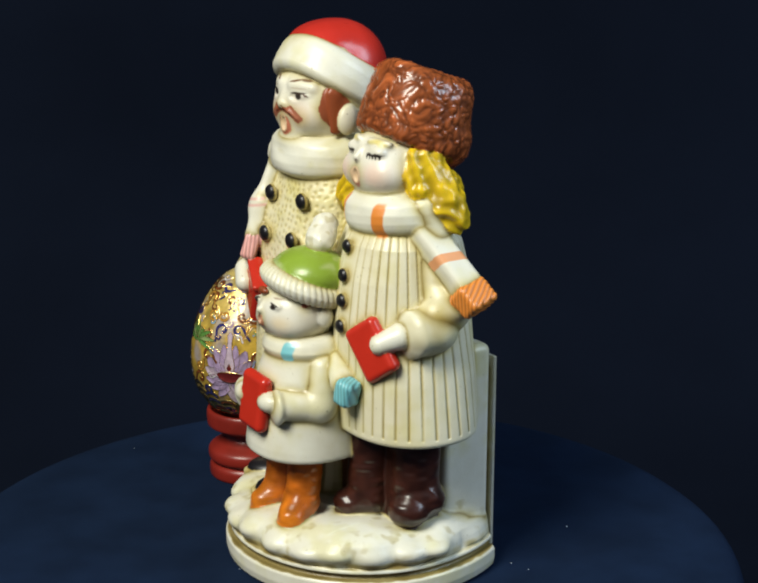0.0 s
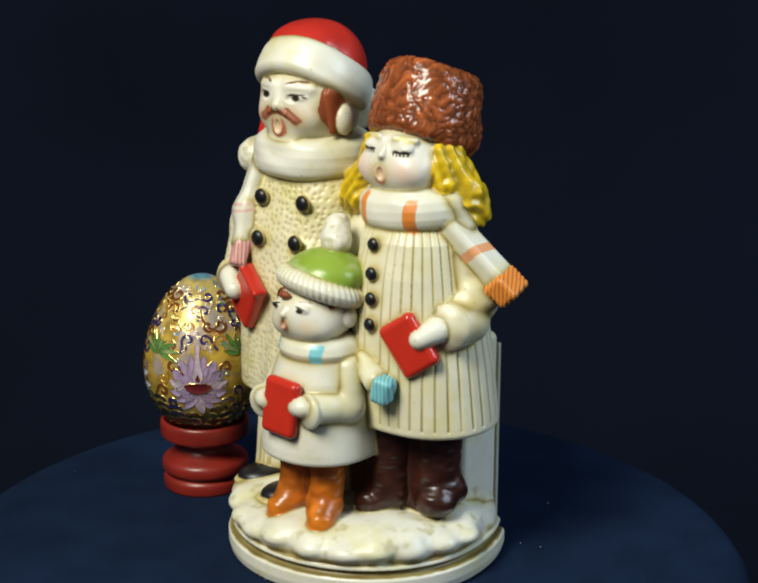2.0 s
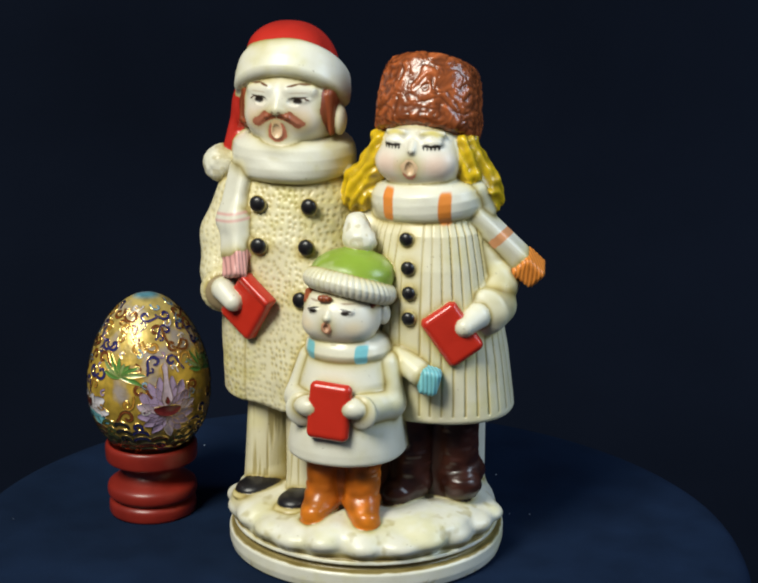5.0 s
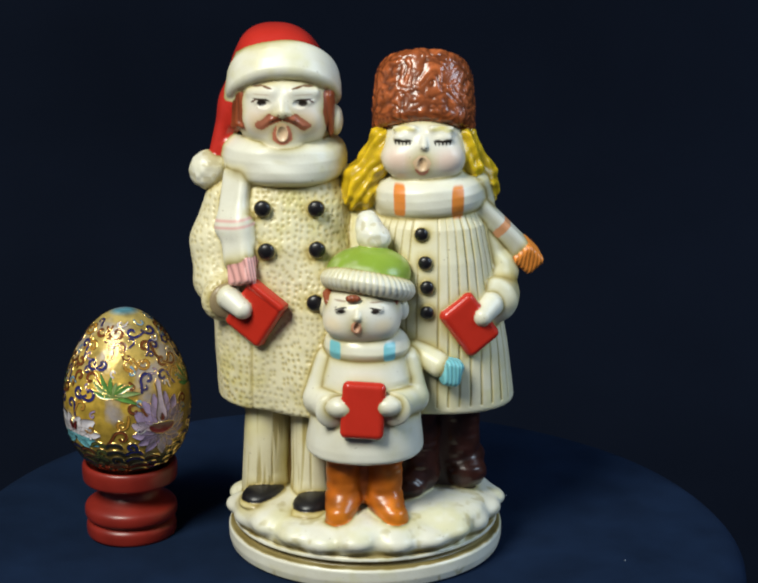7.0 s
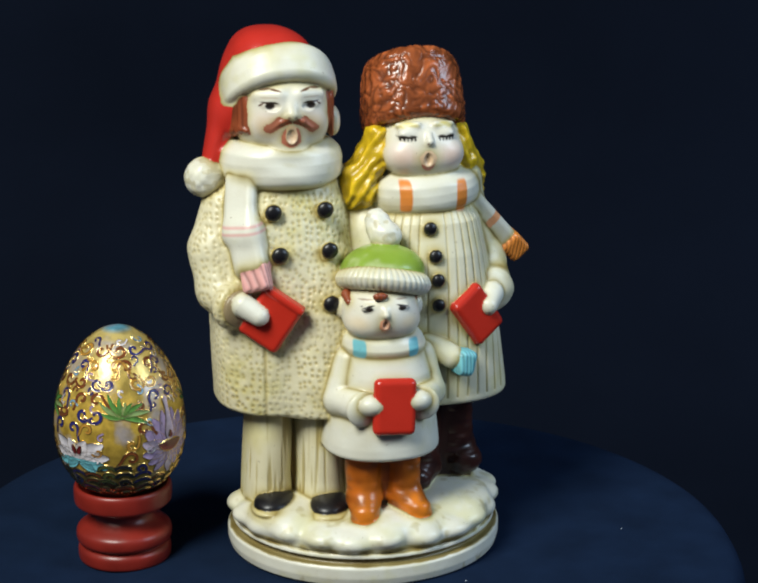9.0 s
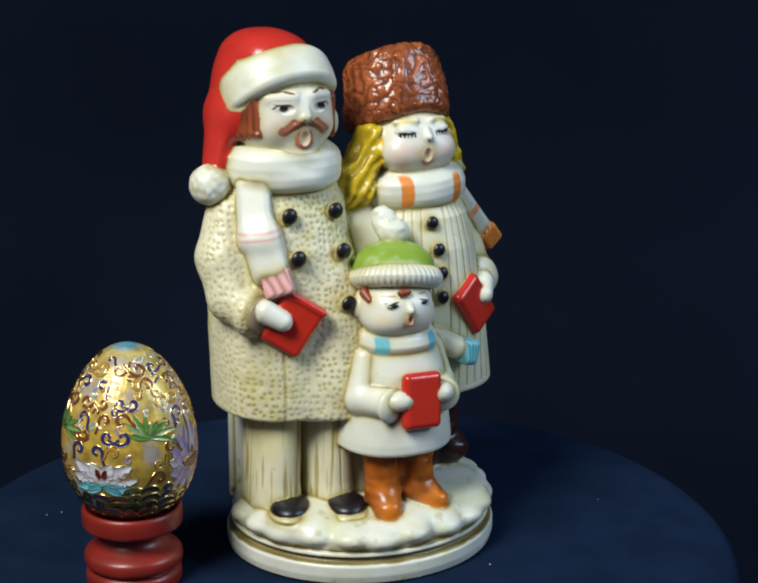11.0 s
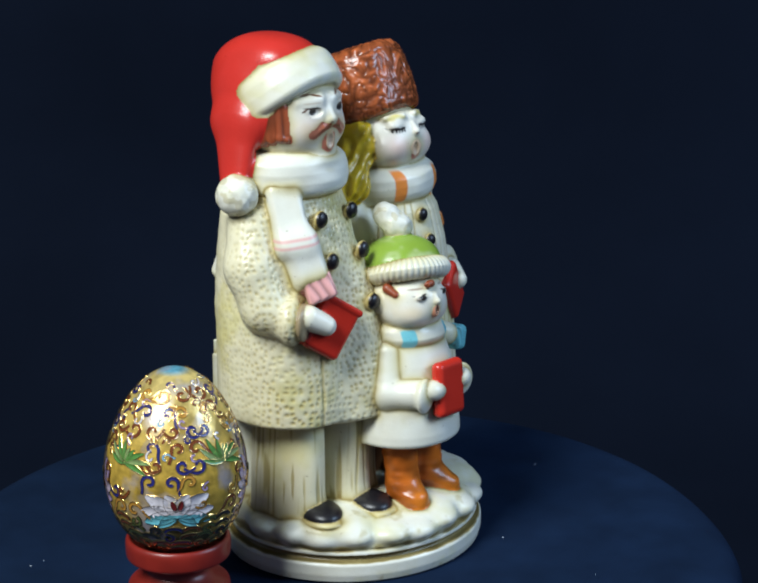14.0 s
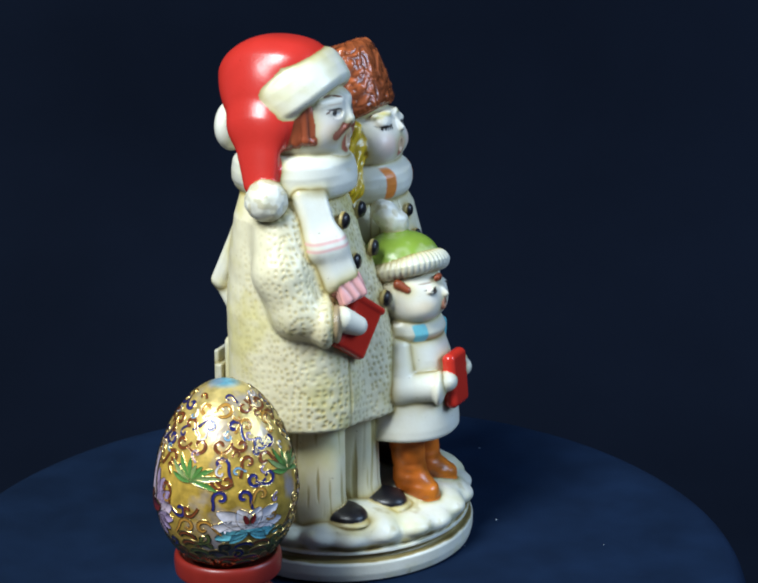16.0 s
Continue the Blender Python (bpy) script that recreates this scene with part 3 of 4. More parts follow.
def figurine():
    plinth()
    rear_housing()
    man()
    woman()
    child()
    p, faces = skin(fill(FORMS))
    # the nearest form gives the paint; where two meet lies a joint
    first, second = np.full(len(p), 1e3), np.full(len(p), 1e3)
    owner = np.zeros(len(p), int)
    kin = {}
    for k, f in enumerate(FORMS):
        kin.setdefault(f.family, []).append(k)
    for members in kin.values():
        best, who = np.full(len(p), 1e3), np.zeros(len(p), int)
        for k in members:
            f = FORMS[k]
            near = np.flatnonzero(((p > f.low) & (p < f.high)).all(1))
            x, y, z = p[near].T
            d = np.abs(f.distance(x, y, z)) - (0.25 if f.cut else 1.0 if f.family == "snow" else 0)
            a = near[d < best[near]]
            best[a], who[a] = d[d < best[near]], k
        swap = best < first
        second = np.where(swap, first, np.minimum(second, best))
        owner, first = np.where(swap, who, owner), np.where(swap, best, first)
    colour = np.array([f.colour for f in FORMS])[owner]
    gloss = np.array([f.gloss for f in FORMS])[owner]
    relief = np.array([f.relief for f in FORMS])[owner]
    # normals
    e1, e2 = p[faces[:, 2]] - p[faces[:, 0]], p[faces[:, 3]] - p[faces[:, 1]]
    fn = np.cross(e1, e2)
    normal = np.zeros_like(p)
    for k in range(4):
        for c in range(3):
            normal[:, c] += np.bincount(faces[:, k], fn[:, c], len(p))
    normal /= np.linalg.norm(normal, axis=1)[:, None] + 1e-9
    x, y, z = p.T
    push = np.zeros(len(p))
    wash = np.zeros(len(p))
    light = colour.min(1) > 0.4

    m = relief == "dimple"
    u = np.where(normal[m, 1] < -0.5, x[m], np.where(np.abs(normal[m, 0]) > 0.7, y[m], x[m] + y[m]))
    d = pits(u + 0.5 * lumps(p[m], 6), z[m], 2.35) * (0.45 + 0.55 * smooth_step(0.1, -0.6, normal[m, 1])) * smooth_step(0.75, 0.1, normal[m, 1]) * (0.75 + 0.35 * lumps(p[m], 13))
    seam = np.exp(-((x[m] + 31.5) / 0.6) ** 2) * (z[m] < 92) * (normal[m, 1] < -0.3)
    push[m] = -0.44 * d - 0.45 * seam + 0.16 * lumps(p[m], 4)
    wash[m] = np.maximum(0.38 * d, 0.28 * seam) * (0.7 + 0.4 * lumps(p[m], 9))
    m = relief == "rib"
    ang = np.arctan2(x[m] - 36, -(y[m] - 3)) * 25
    groove = np.exp(-(((ang / 4.1) % 1 - 0.5) / 0.085) ** 2) * (np.abs(x[m] - 33.2) > 2.6) * (z[m] > 60)
    groove = groove * (0.65 + 0.35 * lumps(p[m] * np.array((1, 1, 0.2)), 6))
    push[m], wash[m] = -0.75 * groove, 0.55 * groove
    m = relief == "stripe"
    groove = smooth_step(0.1, 0.6, lumps(p[m] * np.array((1, 0.8, 0.035)), 0.95) + 0.25 * lumps(p[m] * np.array((1, 1, 0.2)), 4)) * smooth_step(0.2, 0.7, np.maximum(-normal[m, 1], -0.8 * normal[m, 0]))
    push[m], wash[m] = -0.3 * groove, 0.3 * groove
    m = relief == "fringe"
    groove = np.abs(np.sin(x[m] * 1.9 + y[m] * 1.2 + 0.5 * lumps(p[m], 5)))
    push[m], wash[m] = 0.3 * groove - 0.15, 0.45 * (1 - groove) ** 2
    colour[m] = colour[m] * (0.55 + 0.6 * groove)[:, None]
    m = relief == "fold"
    crease = lumps(p[m] * np.array((0.28, 0.28, 1.0)) + 0.15 * x[m][:, None], 4.5)
    push[m], wash[m] = 0.5 * crease, 0.12 * smooth_step(0.35, 0.8, -crease)
    m = relief == "knit"
    ang = np.arctan2(x[m] - 12, -(y[m] + 22.5)) * 17
    groove = np.abs(np.sin(ang * math.pi / 2.3))
    push[m], wash[m] = 0.4 * groove - 0.25, 0.10 * (1 - groove) ** 2
    m = relief == "fur"
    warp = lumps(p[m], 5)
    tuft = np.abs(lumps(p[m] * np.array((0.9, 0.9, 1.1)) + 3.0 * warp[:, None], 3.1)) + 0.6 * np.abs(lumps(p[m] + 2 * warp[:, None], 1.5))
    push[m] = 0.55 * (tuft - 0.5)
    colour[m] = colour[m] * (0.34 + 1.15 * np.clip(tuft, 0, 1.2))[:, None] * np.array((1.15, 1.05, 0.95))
    m = relief == "curl"
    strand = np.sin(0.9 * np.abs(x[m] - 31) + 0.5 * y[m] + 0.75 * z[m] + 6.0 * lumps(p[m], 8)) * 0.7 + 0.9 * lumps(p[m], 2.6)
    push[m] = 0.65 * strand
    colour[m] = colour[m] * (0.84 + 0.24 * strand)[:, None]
    m = relief == "fluff"
    push[m] = 0.34 * lumps(p[m], 2.2)
    wash[m] = 0.12 * (lumps(p[m], 2.0) < -0.35)
    m = relief == "leather"
    fold = lumps(p[m] * np.array((1, 1, 2.2)), 4)
    push[m] = 0.3 * fold
    colour[m] = colour[m] * (1.0 + 0.5 * np.clip(lumps(p[m], 3.5), -0.8, 1))[:, None]
    toe = (relief == "leather") & (y < -30)
    colour[toe] = colour[toe] * (1 + smooth_step(-34, -40, y[toe])[:, None] * np.array((0.3, 0.5, 0.3)))
    m = relief == "plinth"
    groove = smooth_step(6.8, 7.4, z[m]) * smooth_step(9.2, 8.7, z[m])
    push[m] = -0.5 * groove
    low = light & (z < 16) & (y < 35)
    edge = z[low] + 0.2 * lumps(p[low], 3)
    wash[low] = np.maximum(0.8 * smooth_step(6.4, 6.9, edge) * smooth_step(9.5, 9.0, edge) * (0.85 + 0.2 * lumps(p[low], 6)), smooth_step(10.4, 10.9, edge) * smooth_step(13.8, 12.0, edge) * (0.5 + 0.6 * lumps(p[low], 4)))
    foot = light & (z < 3)
    wash[foot] += 0.22 * smooth_step(0.45, 0.8, lumps(p[foot], 2.2)) * smooth_step(3, 0, z[foot])
    snow = light & (z < 27) & (z > 11)
    wash[snow] += 0.16 * smooth_step(0.25, 0.7, lumps(p[snow], 5) * 0.7 + lumps(p[snow], 2) * 0.4)

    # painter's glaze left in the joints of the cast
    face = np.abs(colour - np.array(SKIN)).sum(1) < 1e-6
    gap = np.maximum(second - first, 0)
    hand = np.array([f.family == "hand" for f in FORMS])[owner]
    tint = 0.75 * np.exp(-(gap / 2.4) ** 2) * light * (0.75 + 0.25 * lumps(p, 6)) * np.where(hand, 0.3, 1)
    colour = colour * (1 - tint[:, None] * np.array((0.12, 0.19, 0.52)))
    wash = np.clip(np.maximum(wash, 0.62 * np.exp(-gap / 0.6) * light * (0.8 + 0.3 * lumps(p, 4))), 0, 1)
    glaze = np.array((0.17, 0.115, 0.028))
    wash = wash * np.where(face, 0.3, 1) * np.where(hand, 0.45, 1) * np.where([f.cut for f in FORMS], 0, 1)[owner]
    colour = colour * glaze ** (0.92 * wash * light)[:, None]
    stain = smooth_step(-0.15, 0.75, lumps(p, 17) * 0.6 + lumps(p, 7) * 0.4 + lumps(p, 2.6) * 0.3) * light * np.where(relief == "dimple", 1.2, 0.8) * np.where(face, 0.25, 1)
    colour = colour * (1 - stain[:, None] * np.array((0.08, 0.10, 0.34)))

    def dab(cx, cz, rx, rz, paint, front, slant=0.0, amount=1.0, soft=0.25, power=2):
        dx, dz = x - cx, z - cz
        c, s = math.cos(radians(slant)), math.sin(radians(slant))
        a, b = (c * dx + s * dz) / rx, (-s * dx + c * dz) / rz
        w = smooth_step(1 + soft, 1 - soft, (np.abs(a) ** power + np.abs(b) ** power) ** (1 / power)) * (y < front) * (normal[:, 1] < -0.1) * amount
        colour[:] = colour * (1 - w[:, None]) + np.array(paint) * w[:, None]

    # painted faces of the cast
    ink, blush = (0.02, 0.013, 0.01), (0.75, 0.36, 0.25)
    for cx in (-28.2, -11.4):
        dab(cx, 166.5, 5, 4.5, blush, 2, amount=0.25, soft=0.8)
    for cx, s in ((-27.3, 1), (-11.9, -1)):
        dab(cx, 172.9, 3.0, 1.3, (0.62, 0.58, 0.50), -2)
        dab(cx + 0.2 * s, 173.0, 1.75, 1.2, ink, -2, soft=0.2)
        dab(cx, 174.2, 3.1, 0.45, (0.05, 0.03, 0.02), -2, slant=-3 * s)
        dab(cx - 2.9 * s, 173.5, 1.1, 0.34, (0.10, 0.05, 0.03), -2, slant=32 * s)
        dab(cx, 176.0, 3.2, 0.34, (0.42, 0.28, 0.18), -2, slant=2 * s, amount=0.5)
        dab(cx + 2.2 * s, 178.6, 2.0, 0.40, (0.15, 0.07, 0.03), -2, slant=-12 * s)
        dab(cx - 1.4 * s, 178.9, 2.1, 0.38, (0.15, 0.07, 0.03), -2, slant=8 * s, amount=0.9)
    for sx in (-1, 1):
        dab(-19.4 + 1.3 * sx, 168.9, 0.55, 0.4, (0.2, 0.09, 0.06), -12, amount=0.8)
        dab(32.0 + 0.8 * sx, 157.3, 0.4, 0.35, (0.12, 0.07, 0.06), -12, amount=0.8)
    for cx in (22.3, 41):
        dab(cx, 152.5, 4.6, 3.8, blush, 2, amount=0.4, soft=0.8)
    for cx, s in ((24.2, 1), (38.8, -1)):
        dab(cx - 1.5 * s, 159.5, 2.0, 0.6, ink, 2, slant=-3 * s)
        dab(cx + 1.4 * s, 159.5, 1.9, 0.55, ink, 2, slant=5 * s)
        for k in range(-2, 3):
            dab(cx + 1.35 * k, 158.7, 0.34, 0.75, ink, 2, slant=-8 * k)
        dab(cx - 1.2 * s, 163.4, 2.6, 0.8, (0.66, 0.56, 0.14), 2, slant=18 * s, amount=0.75, soft=0.6)
        dab(cx + 1.8 * s, 163.8, 2.6, 0.8, (0.66, 0.56, 0.14), 2, slant=-8 * s, amount=0.7, soft=0.6)
    for cx, s in ((3.2, 1), (15.4, -1)):
        dab(cx, 102.7, 1.5, 0.85, ink, -28, soft=0.2)
        dab(cx - 0.2 * s, 103.6, 2.3, 0.32, ink, -28, slant=10 * s)
        dab(cx - 0.4 * s, 105.6, 2.4, 0.32, (0.25, 0.14, 0.08), -28, slant=4 * s, amount=0.7)
        dab(cx + (3 if s < 0 else -3), 97.0, 3.2, 2.4, (0.75, 0.5, 0.16), -26, amount=0.35, soft=0.8)
    # wear on the knitted cap
    knit = np.array([f.colour == GREEN for f in FORMS])[owner]
    w = 0.55 * smooth_step(0.05, 0.7, lumps(p, 7) * 0.8 + lumps(p, 2.5) * 0.4) * knit
    colour[:] = colour * (1 - w[:, None]) + np.array((0.52, 0.58, 0.34)) * w[:, None]
    # stripes of the scarves
    for cx, cz in ((23.2, 137.3), (44.6, 137.0)):
        dab(cx, cz, 2.2, 6.0, ORANGE, -3, soft=0.12, power=5)
    for cx in (0.7, 20.5):
        dab(cx, 86.7, 2.1, 3.3, BLUE, -27, soft=0.12, power=5)
    run = z - 0.16 * (x + 39)
    on_end = np.array([f.family == "scarf_end" for f in FORMS])[owner]
    for level in (130.0, 127.6):
        w = 0.85 * np.exp(-((run - level) / 0.55) ** 2) * on_end
        colour[:] = colour * (1 - w[:, None]) + np.array(PINK) * w[:, None]
    along = (x - 52) * 0.68 - (z - 133) * 0.73
    band = (np.abs(along - 13) < 1.7) & (x > 54) & (z > 112) & (z < 130) & (relief == "") & light & (normal[:, 0] - normal[:, 1] > -0.5)
    colour[band] = np.array(ORANGE) * 0.8 + np.array(WHITE) * 0.2

    p = p + normal * push[:, None]
    p[:, 2] = np.maximum(p[:, 2], -1.0)
    me = bpy.data.meshes.new("figurine")
    me.vertices.add(len(p))
    me.vertices.foreach_set("co", (p * 0.001).ravel().astype(np.float32))
    me.loops.add(len(faces) * 4)
    me.loops.foreach_set("vertex_index", faces.ravel().astype(np.int32))
    me.polygons.add(len(faces))
    me.polygons.foreach_set("loop_start", np.arange(0, len(faces) * 4, 4, dtype=np.int32))
    me.update(calc_edges=True)
    me.polygons.foreach_set("use_smooth", np.ones(len(faces), bool))
    paint = me.attributes.new("paint", "FLOAT_COLOR", "POINT")
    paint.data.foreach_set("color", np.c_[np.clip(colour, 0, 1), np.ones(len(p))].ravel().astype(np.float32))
    rough = me.attributes.new("gloss", "FLOAT", "POINT")
    rough.data.foreach_set("value", gloss.astype(np.float32))
    me.materials.append(PAINT)
    me.validate()
    ob = new("figurine", me)
    return tagged(ob, "hand-painted glazed ceramic figurine of three carol singers on a snowy base", "figurine")


# ---- the enamelled egg and its turned stand ----
EGG = (-0.0839, 0.0060, -0.0032)
FIGURINE = (-0.0005, 0.0016, 0.0)


def egg_stand():
    prof = [(0.0158, 0.0), (0.0174, 0.0006), (0.0178, 0.0025), (0.0177, 0.0050), (0.0168, 0.0063), (0.0159, 0.0069), (0.0168, 0.0076), (0.0180, 0.0086), (0.0183, 0.0108), (0.0178, 0.0128), (0.0160, 0.0142), (0.0140, 0.0154), (0.0118, 0.0172), (0.0112, 0.0192), (0.0120, 0.0212), (0.0150, 0.0224), (0.0180, 0.0231), (0.0186, 0.0248), (0.0187, 0.0285), (0.0182, 0.0302), (0.0170, 0.0305), (0.0150, 0.0285), (0.009, 0.0255), (0.001, 0.0245)]
    ob = part("egg_stand", lathe(spline(prof, 3), 72), STAND)
    return tagged(ob, "turned red lacquered wooden egg stand", "egg stand")


def egg_radius(z):
    """Radius of the egg at a height over the table."""
    c = 1 - 2 * min(max((z - 0.0255) / 0.0673, 0.0), 1.0)
    return 0.0244 * math.sqrt(max(0.0, 1 - c * c)) * (1 + 0.15 * c)


def on_egg(theta, z, x, y, lift):
    """The place x, y millimetres along the shell from a point at that bearing and height, lifted off it."""
    r0 = max(egg_radius(z), 0.004)
    slope = (egg_radius(z + 0.0005) - egg_radius(z - 0.0005)) / 0.001
    zz = min(max(z + 0.001 * y / math.sqrt(1 + slope * slope), 0.0262), 0.0924)
    r = egg_radius(zz)
    a = radians(theta) + 0.001 * x / max(0.5 * (r + r0), 0.003)
    k = (egg_radius(zz + 0.0003) - egg_radius(zz - 0.0003)) / 0.0006
    n = Vector((math.cos(a), math.sin(a), -k)).normalized()
    return Vector((r * math.cos(a), r * math.sin(a), zz)) + n * lift


def inlay(name, theta, z, path, widths, enamel, shell, wire=0.26, rise=0.0):
    """A strip of enamel between two gold wires, laid on the shell along a path in millimetres."""
    bm = bmesh.new()
    rows = []
    for k, (x, y) in enumerate(path):
        a, b = path[max(k - 1, 0)], path[min(k + 1, len(path) - 1)]
        d = Vector((b[0] - a[0], b[1] - a[1])).normalized()
        w = widths[k]
        row = []
        for off, lift in ((-w - wire, -0.0001), (-w - wire * 0.4, 0.00032), (-w, 0.00020), (0, 0.00024), (w, 0.00020), (w + wire * 0.4, 0.00032), (w + wire, -0.0001)):
            row.append(bm.verts.new(on_egg(theta, z, x - d.y * off, y + d.x * off, lift + (rise if lift > 0 else 0))))
        rows.append(row)
    for a, b in zip(rows, rows[1:]):
        for k in range(6):
            f = bm.faces.new((a[k], a[k + 1], b[k + 1], b[k]))
            f.material_index = 0 if 2 <= k <= 3 else 1
    bmesh.ops.recalc_face_normals(bm, faces=bm.faces)
    ob = part(name, bm, enamel, shell)
    ob.data.materials.append(GOLD)
    return ob


def curl(size, flip, start, sweep=430.0, tail=0.0):
    """A hooked scroll: a spiral with a running tail."""
    out = []
    for k in range(16):
        t = k / 15
        a = radians(start + sweep * t)
        r = size * (1.0 - 0.78 * t ** 0.8)
        out.append((flip * r * math.cos(a), r * math.sin(a)))
    if tail:
        x, y = out[0]
        dx, dy = out[0][0] - out[1][0], out[0][1] - out[1][1]
        n = math.hypot(dx, dy)
        out = [(x + dx / n * tail * s + flip * 0.25 * tail * s * s, y + dy / n * tail * s) for s in (1.0, 0.66, 0.33)] + out
    return out


def blade(length, bearing, width, bend=0.0, start=0.0):
    """A petal or leaf: its middle line and half widths."""
    path, widths = [], []
    for k in range(9):
        t = k / 8
        a = radians(bearing + bend * t)
        path.append((math.sin(a) * (start + length * t), math.cos(a) * (start + length * t)))
        widths.append(max(0.05, width * math.sin(math.pi * min(0.97, 0.12 + 0.85 * t)) ** 0.8))
    return path, widths


def egg():
    prof = []
    for k in range(1, 48):
        z = 0.0255 + 0.0673 * (1 - math.cos(math.pi * k / 48)) / 2
        prof.append((egg_radius(z), z))
    shell_mat = material("egg_shell_enamel", (0.6, 0.42, 0.1), 0.3, 0.3, 0.7)
    c = shell_mat.node_tree.nodes.new("ShaderNodeTexCoord")
    sep = shell_mat.node_tree.nodes.new("ShaderNodeSeparateXYZ")
    shell_mat.node_tree.links.new(c.outputs["Object"], sep.inputs[0])
    mr = node(shell_mat, "ShaderNodeMapRange", **{"From Min": 0.0255, "From Max": 0.0935})
    shell_mat.node_tree.links.new(sep.outputs[2], mr.inputs[0])
    zone = ramp(shell_mat, mr.outputs[0], [(0.0, (0.05, 0.05, 0.02)), (0.17, (0.10, 0.10, 0.03)), (0.24, (0.46, 0.30, 0.05)), (0.6, (0.66, 0.43, 0.06)), (0.968, (0.60, 0.46, 0.15)), (0.984, (0.16, 0.42, 0.55))])
    mottle = ramp(shell_mat, noise_node(shell_mat, 210, 4).outputs[0], [(0.35, (0.45, 0.45, 0.42)), (0.62, (1.1, 1.1, 1.1))])
    # pale lilac ground in noise patches; part of it is painted-in sky reflection
    patch = node(shell_mat, "ShaderNodeMixRGB")
    shell_mat.node_tree.links.new(ramp(shell_mat, noise_node(shell_mat, 75, 3).outputs[0], [(0.52, (0, 0, 0)), (0.66, (0.7, 0.7, 0.7))]), patch.inputs[0])
    shell_mat.node_tree.links.new(multiply(shell_mat, zone, mottle, 0.8), patch.inputs[1])
    patch.inputs[2].default_value = (0.40, 0.38, 0.46, 1)
    shade(shell_mat, patch.outputs[0])
    bump(shell_mat, noise_node(shell_mat, 700, 3).outputs[0], 0.25, 0.0005)
    ob = new("enamelled_egg")
    tagged(ob, "cloisonne enamel egg with gold wire scrolls and lotus flowers", "egg")
    shell = part("shell", lathe(prof, 96), shell_mat, ob)
    rnd = random.Random(11)
    flowers = (312, 225, 132, 42)
    scroll_mats = [RUST, NAVY, RUST, OCHRE, NAVY, RUST]
    for row, z in enumerate((0.0865, 0.0815, 0.0760, 0.0705, 0.0650, 0.0595, 0.0540, 0.0485)):
        r = egg_radius(z)
        n = 2 * max(3, int(math.pi * r / 0.0064))
        for k in range(n):
            theta = 360 * (k + 0.5 * (row % 2)) / n + rnd.uniform(-6, 6)
            near = min(abs((theta - f + 180) % 360 - 180) for f in flowers)
            leafy = min(abs((theta - f + 180) % 360 - 180) for f in (268, 178, 88, 358))
            if (z < 0.058 and near < 36) or (0.059 < z < 0.072 and leafy < 17) or (z < 0.069 and min(abs((theta - f + 180) % 360 - 180) for f in (312, 132)) < 17):
                continue
            size = rnd.uniform(2.4, 3.4)
            path = curl(size, 1 if k % 2 else -1, 200 + rnd.uniform(-30, 30) + 150 * (row % 2), rnd.uniform(300, 370), rnd.uniform(2.5, 4.5))
            inlay("scroll", theta, z, path, [0.34 + 0.2 * math.sin(math.pi * i / len(path)) for i in range(len(path))], scroll_mats[(k // 2 * 5 + row * 2) % 6], shell)
    # small curls that fill the ground between
    for row, z in enumerate((0.0892, 0.0838, 0.0786, 0.0732, 0.0678, 0.0622, 0.0568, 0.0512)):
        n = max(5, int(2 * math.pi * egg_radius(z) / 0.0080))
        for k in range(n):
            theta = 360 * (k + 0.25 + 0.5 * (row % 2)) / n + rnd.uniform(-8, 8)
            if z < 0.066 and min(abs((theta - f + 180) % 360 - 180) for f in (*flowers, 268, 178, 88, 358)) < 19:
                continue
            path = curl(rnd.uniform(1.3, 2.1), rnd.choice((-1, 1)), rnd.uniform(0, 360), rnd.uniform(240, 330), rnd.uniform(0.5, 2.0))
            inlay("small_scroll", theta, z, path, [0.3] * len(path), (SKY, MAUVE, OCHRE, RUST, NAVY, PEARL)[(k + 2 * row) % 6], shell, 0.24)
    for row, z in enumerate((0.0440, 0.0408, 0.0378, 0.0348, 0.0320)):
        n = int(2 * math.pi * egg_radius(z) / 0.0062)
        for k in range(n):
            theta = 360 * (k + 0.5 * (row % 2)) / n + rnd.uniform(-3, 3)
            near = min(abs((theta - f + 180) % 360 - 180) for f in flowers)
            if (row < 1 and near < 26) or (row < 2 and min(abs((theta - f + 180) % 360 - 180) for f in (312, 132)) < 20):
                continue
            arc = [(2.9 * math.cos(radians(a)), 1.6 * math.sin(radians(a))) for a in range(-10, 200, 15)]
            inlay("wave_scroll", theta, z, arc if k % 3 else curl(2.4, rnd.choice((-1, 1)), rnd.uniform(0, 360), 340), [0.4] * 16, (OLIVE, DARK, NAVY, RUST)[(k + row) % 4], shell, 0.55, 0.00015)
    # lotus flowers, white above and turquoise below
    for f in (225, 42):
        for bearing, length, width, mat in ((-78, 8.5, 1.7, PEARL), (78, 8.5, 1.7, PEARL), (-52, 8.5, 1.9, PEARL), (52, 8.5, 1.9, PEARL), (-22, 7.0, 1.8, PEARL), (22, 7.0, 1.8, PEARL), (-100, 8.0, 1.7, AQUA), (100, 8.0, 1.7, AQUA), (-122, 5.5, 1.3, AQUA), (122, 5.5, 1.3, AQUA)):
            path, widths = blade(length * (1.5 if abs(bearing) > 30 else 1.2), bearing, width * 1.5, -6 if bearing < 0 else 6)
            inlay("petal", f, 0.0478, path, widths, mat, shell)
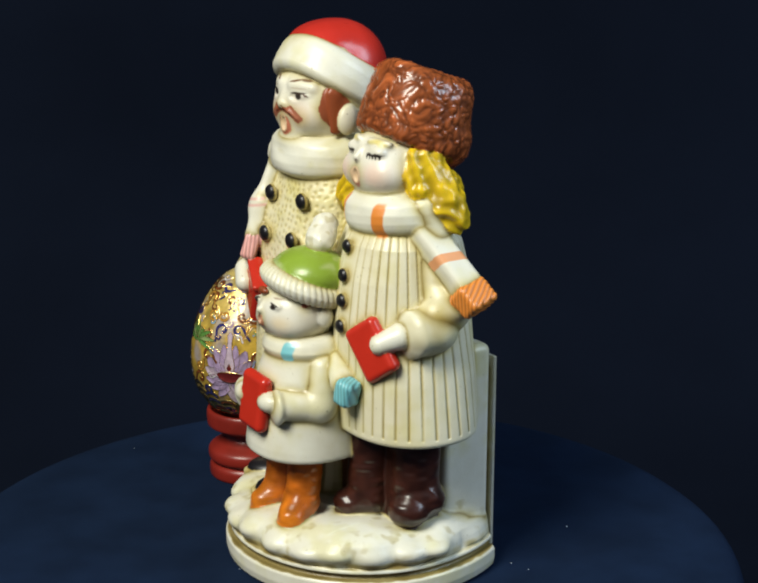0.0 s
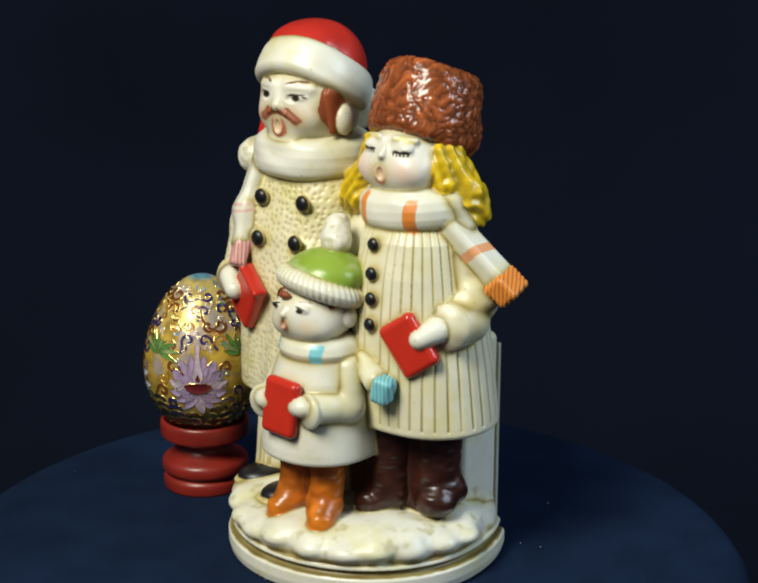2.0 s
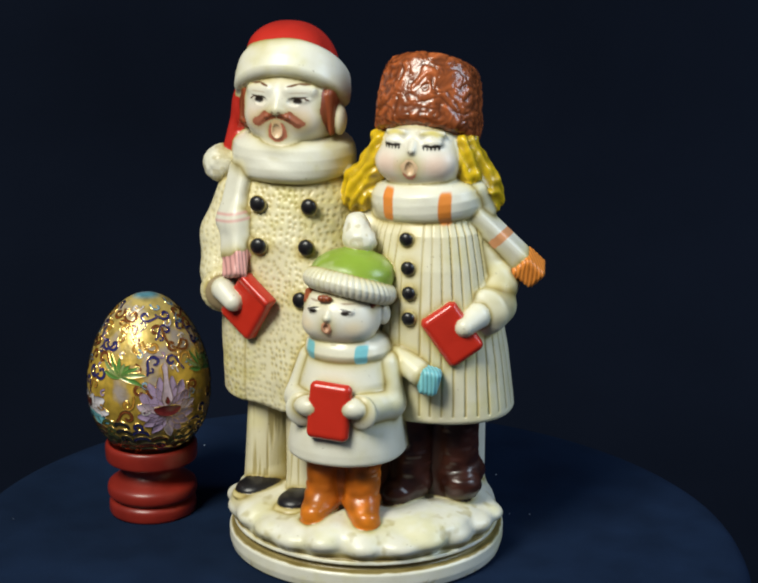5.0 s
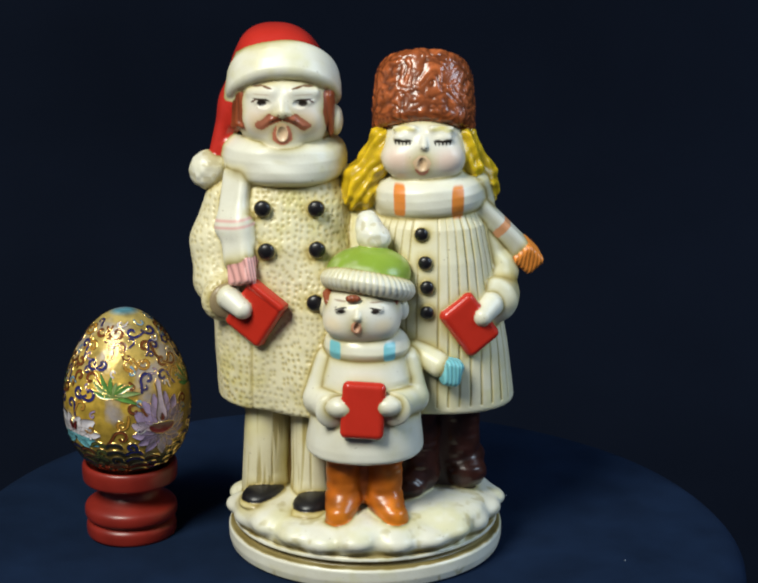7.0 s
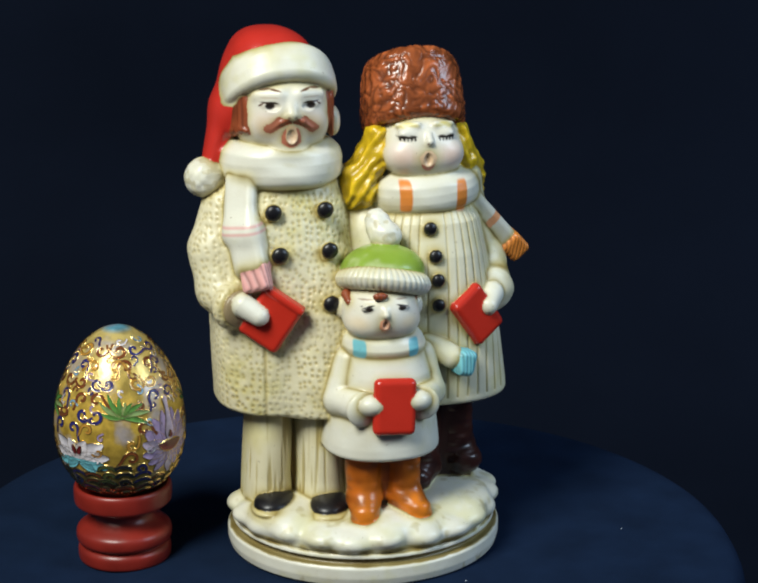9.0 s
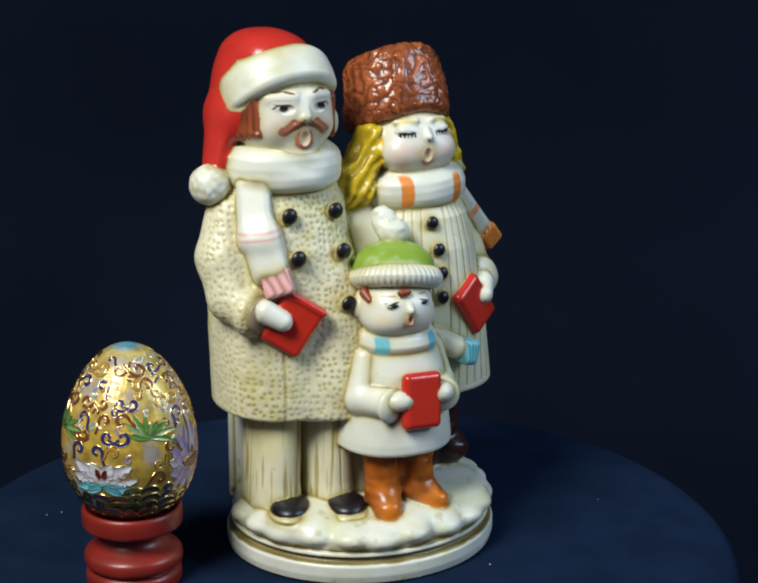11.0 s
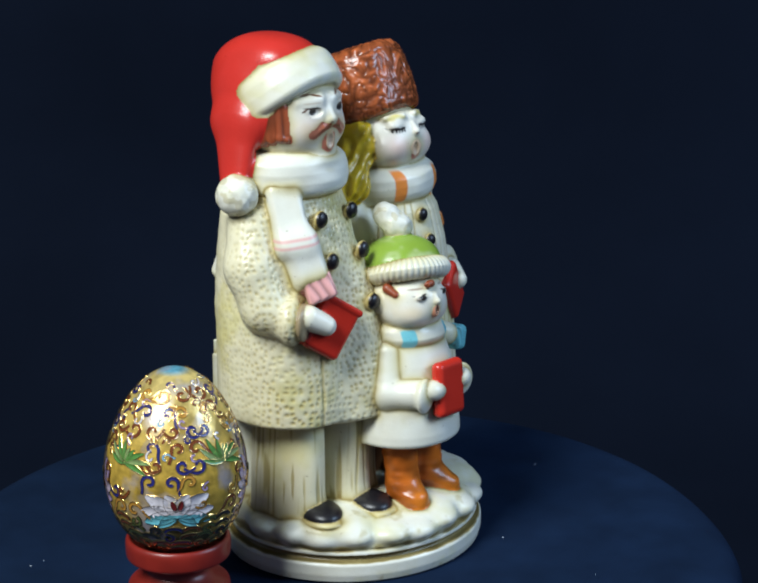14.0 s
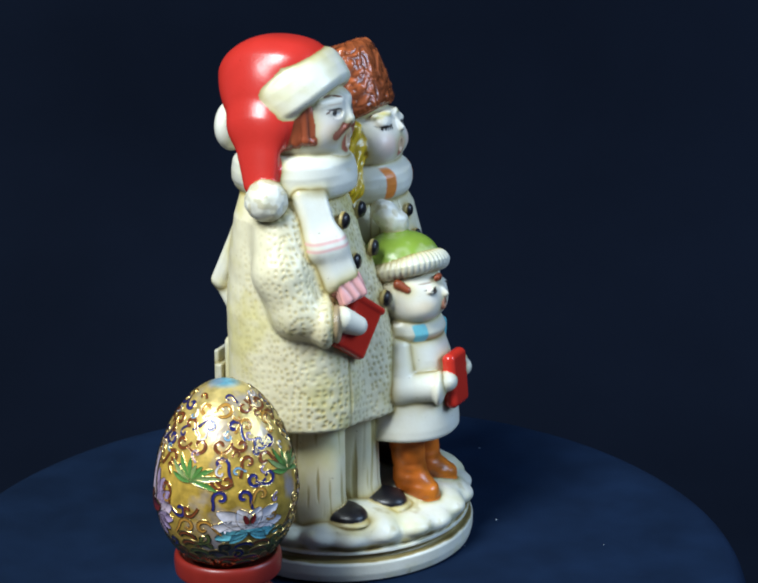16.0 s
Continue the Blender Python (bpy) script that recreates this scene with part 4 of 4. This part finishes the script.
        for sx in (-1, 1):
            path, widths = blade(3.6, 18 * sx, 0.8, 0, 2.2)
            inlay("seed", f, 0.0478, path, widths, MAROON, shell, 0.2, 0.00035)
    # mauve peony with a dark heart and a long drop
    for f, z in ((312, 0.0505), (132, 0.0505)):
        for bearing, length, width in ((-20, 12.5, 1.5), (20, 12.5, 1.5), (-40, 12, 2.0), (40, 12, 2.0), (-62, 11.5, 2.0), (62, 11.5, 2.0), (-84, 10.5, 1.8), (84, 10.5, 1.8), (-106, 10, 1.7), (106, 10, 1.7), (-130, 9, 1.5), (130, 9, 1.5), (-155, 9, 1.4), (155, 9, 1.4), (180, 9.5, 1.5)):
            path, widths = blade(length * 1.1, bearing, width * 1.5, 10 if bearing < 0 else -10, 0.8)
            inlay("petal", f, z, path, widths, (MAUVE, LILAC)[int(abs(bearing)) % 3 == 0], shell)
        path = [(0, 3 + 1.5 * k) for k in range(12)]
        inlay("petal", f, z, path, [1.2, 1.9, 2.1, 1.9, 1.5, 1.2, 1.0, 0.9, 0.8, 0.9, 1.2, 0.3], LILAC, shell, 0.3, 0.0003)
        inlay("seed", f, z, [(0, 3.6 + 0.6 * k) for k in range(6)], [0.2, 0.75, 0.85, 0.6, 0.35, 0.1], MAROON, shell, 0.2, 0.0006)
        inlay("heart", f, z, [(-5.4 + 0.9 * k, 0.7 + 0.06 * (k - 6) ** 2 * 0.5) for k in range(13)], [0.3, 1.0, 1.5, 1.8, 2.0, 2.1, 2.2, 2.1, 2.0, 1.8, 1.5, 1.0, 0.3], MAROON, shell, 0.26, 0.0005)
    # sprays of leaves between the flowers
    for f in (268, 178, 88, 358):
        for k, bearing in enumerate((-100, -78, -54, -30, -8, 14, 38, 62, 86)):
            path, widths = blade(8.0 + 2.5 * math.sin(k * 1.1), bearing + 8, 0.95, 14)
            inlay("leaf", f, 0.0645, path, widths, (LEAF, MOSS, LEAF)[k % 3], shell, 0.2, 0.0001)
    return ob


def turning(t):
    return 7.801 * (t - 7.5)


def motions():
    times = [0.0, 0.1] + [0.5 * k for k in range(1, 32)] + [15.9, 16.0]
    for ob, (x, y, z), skew in RIDERS:
        rows = []
        for t in times:
            a = radians(turning(t))
            rows.append((t, pose(x * math.cos(a) - y * math.sin(a), x * math.sin(a) + y * math.cos(a), z, 0, 0, turning(t) + skew)))
        walk(ob, rows)


backdrop()
RIDERS = [(display_table(), (0, 0, 0), 0), (figurine(), FIGURINE, 0.58), (egg_stand(), EGG, 0), (egg(), EGG, 0)]
motions()
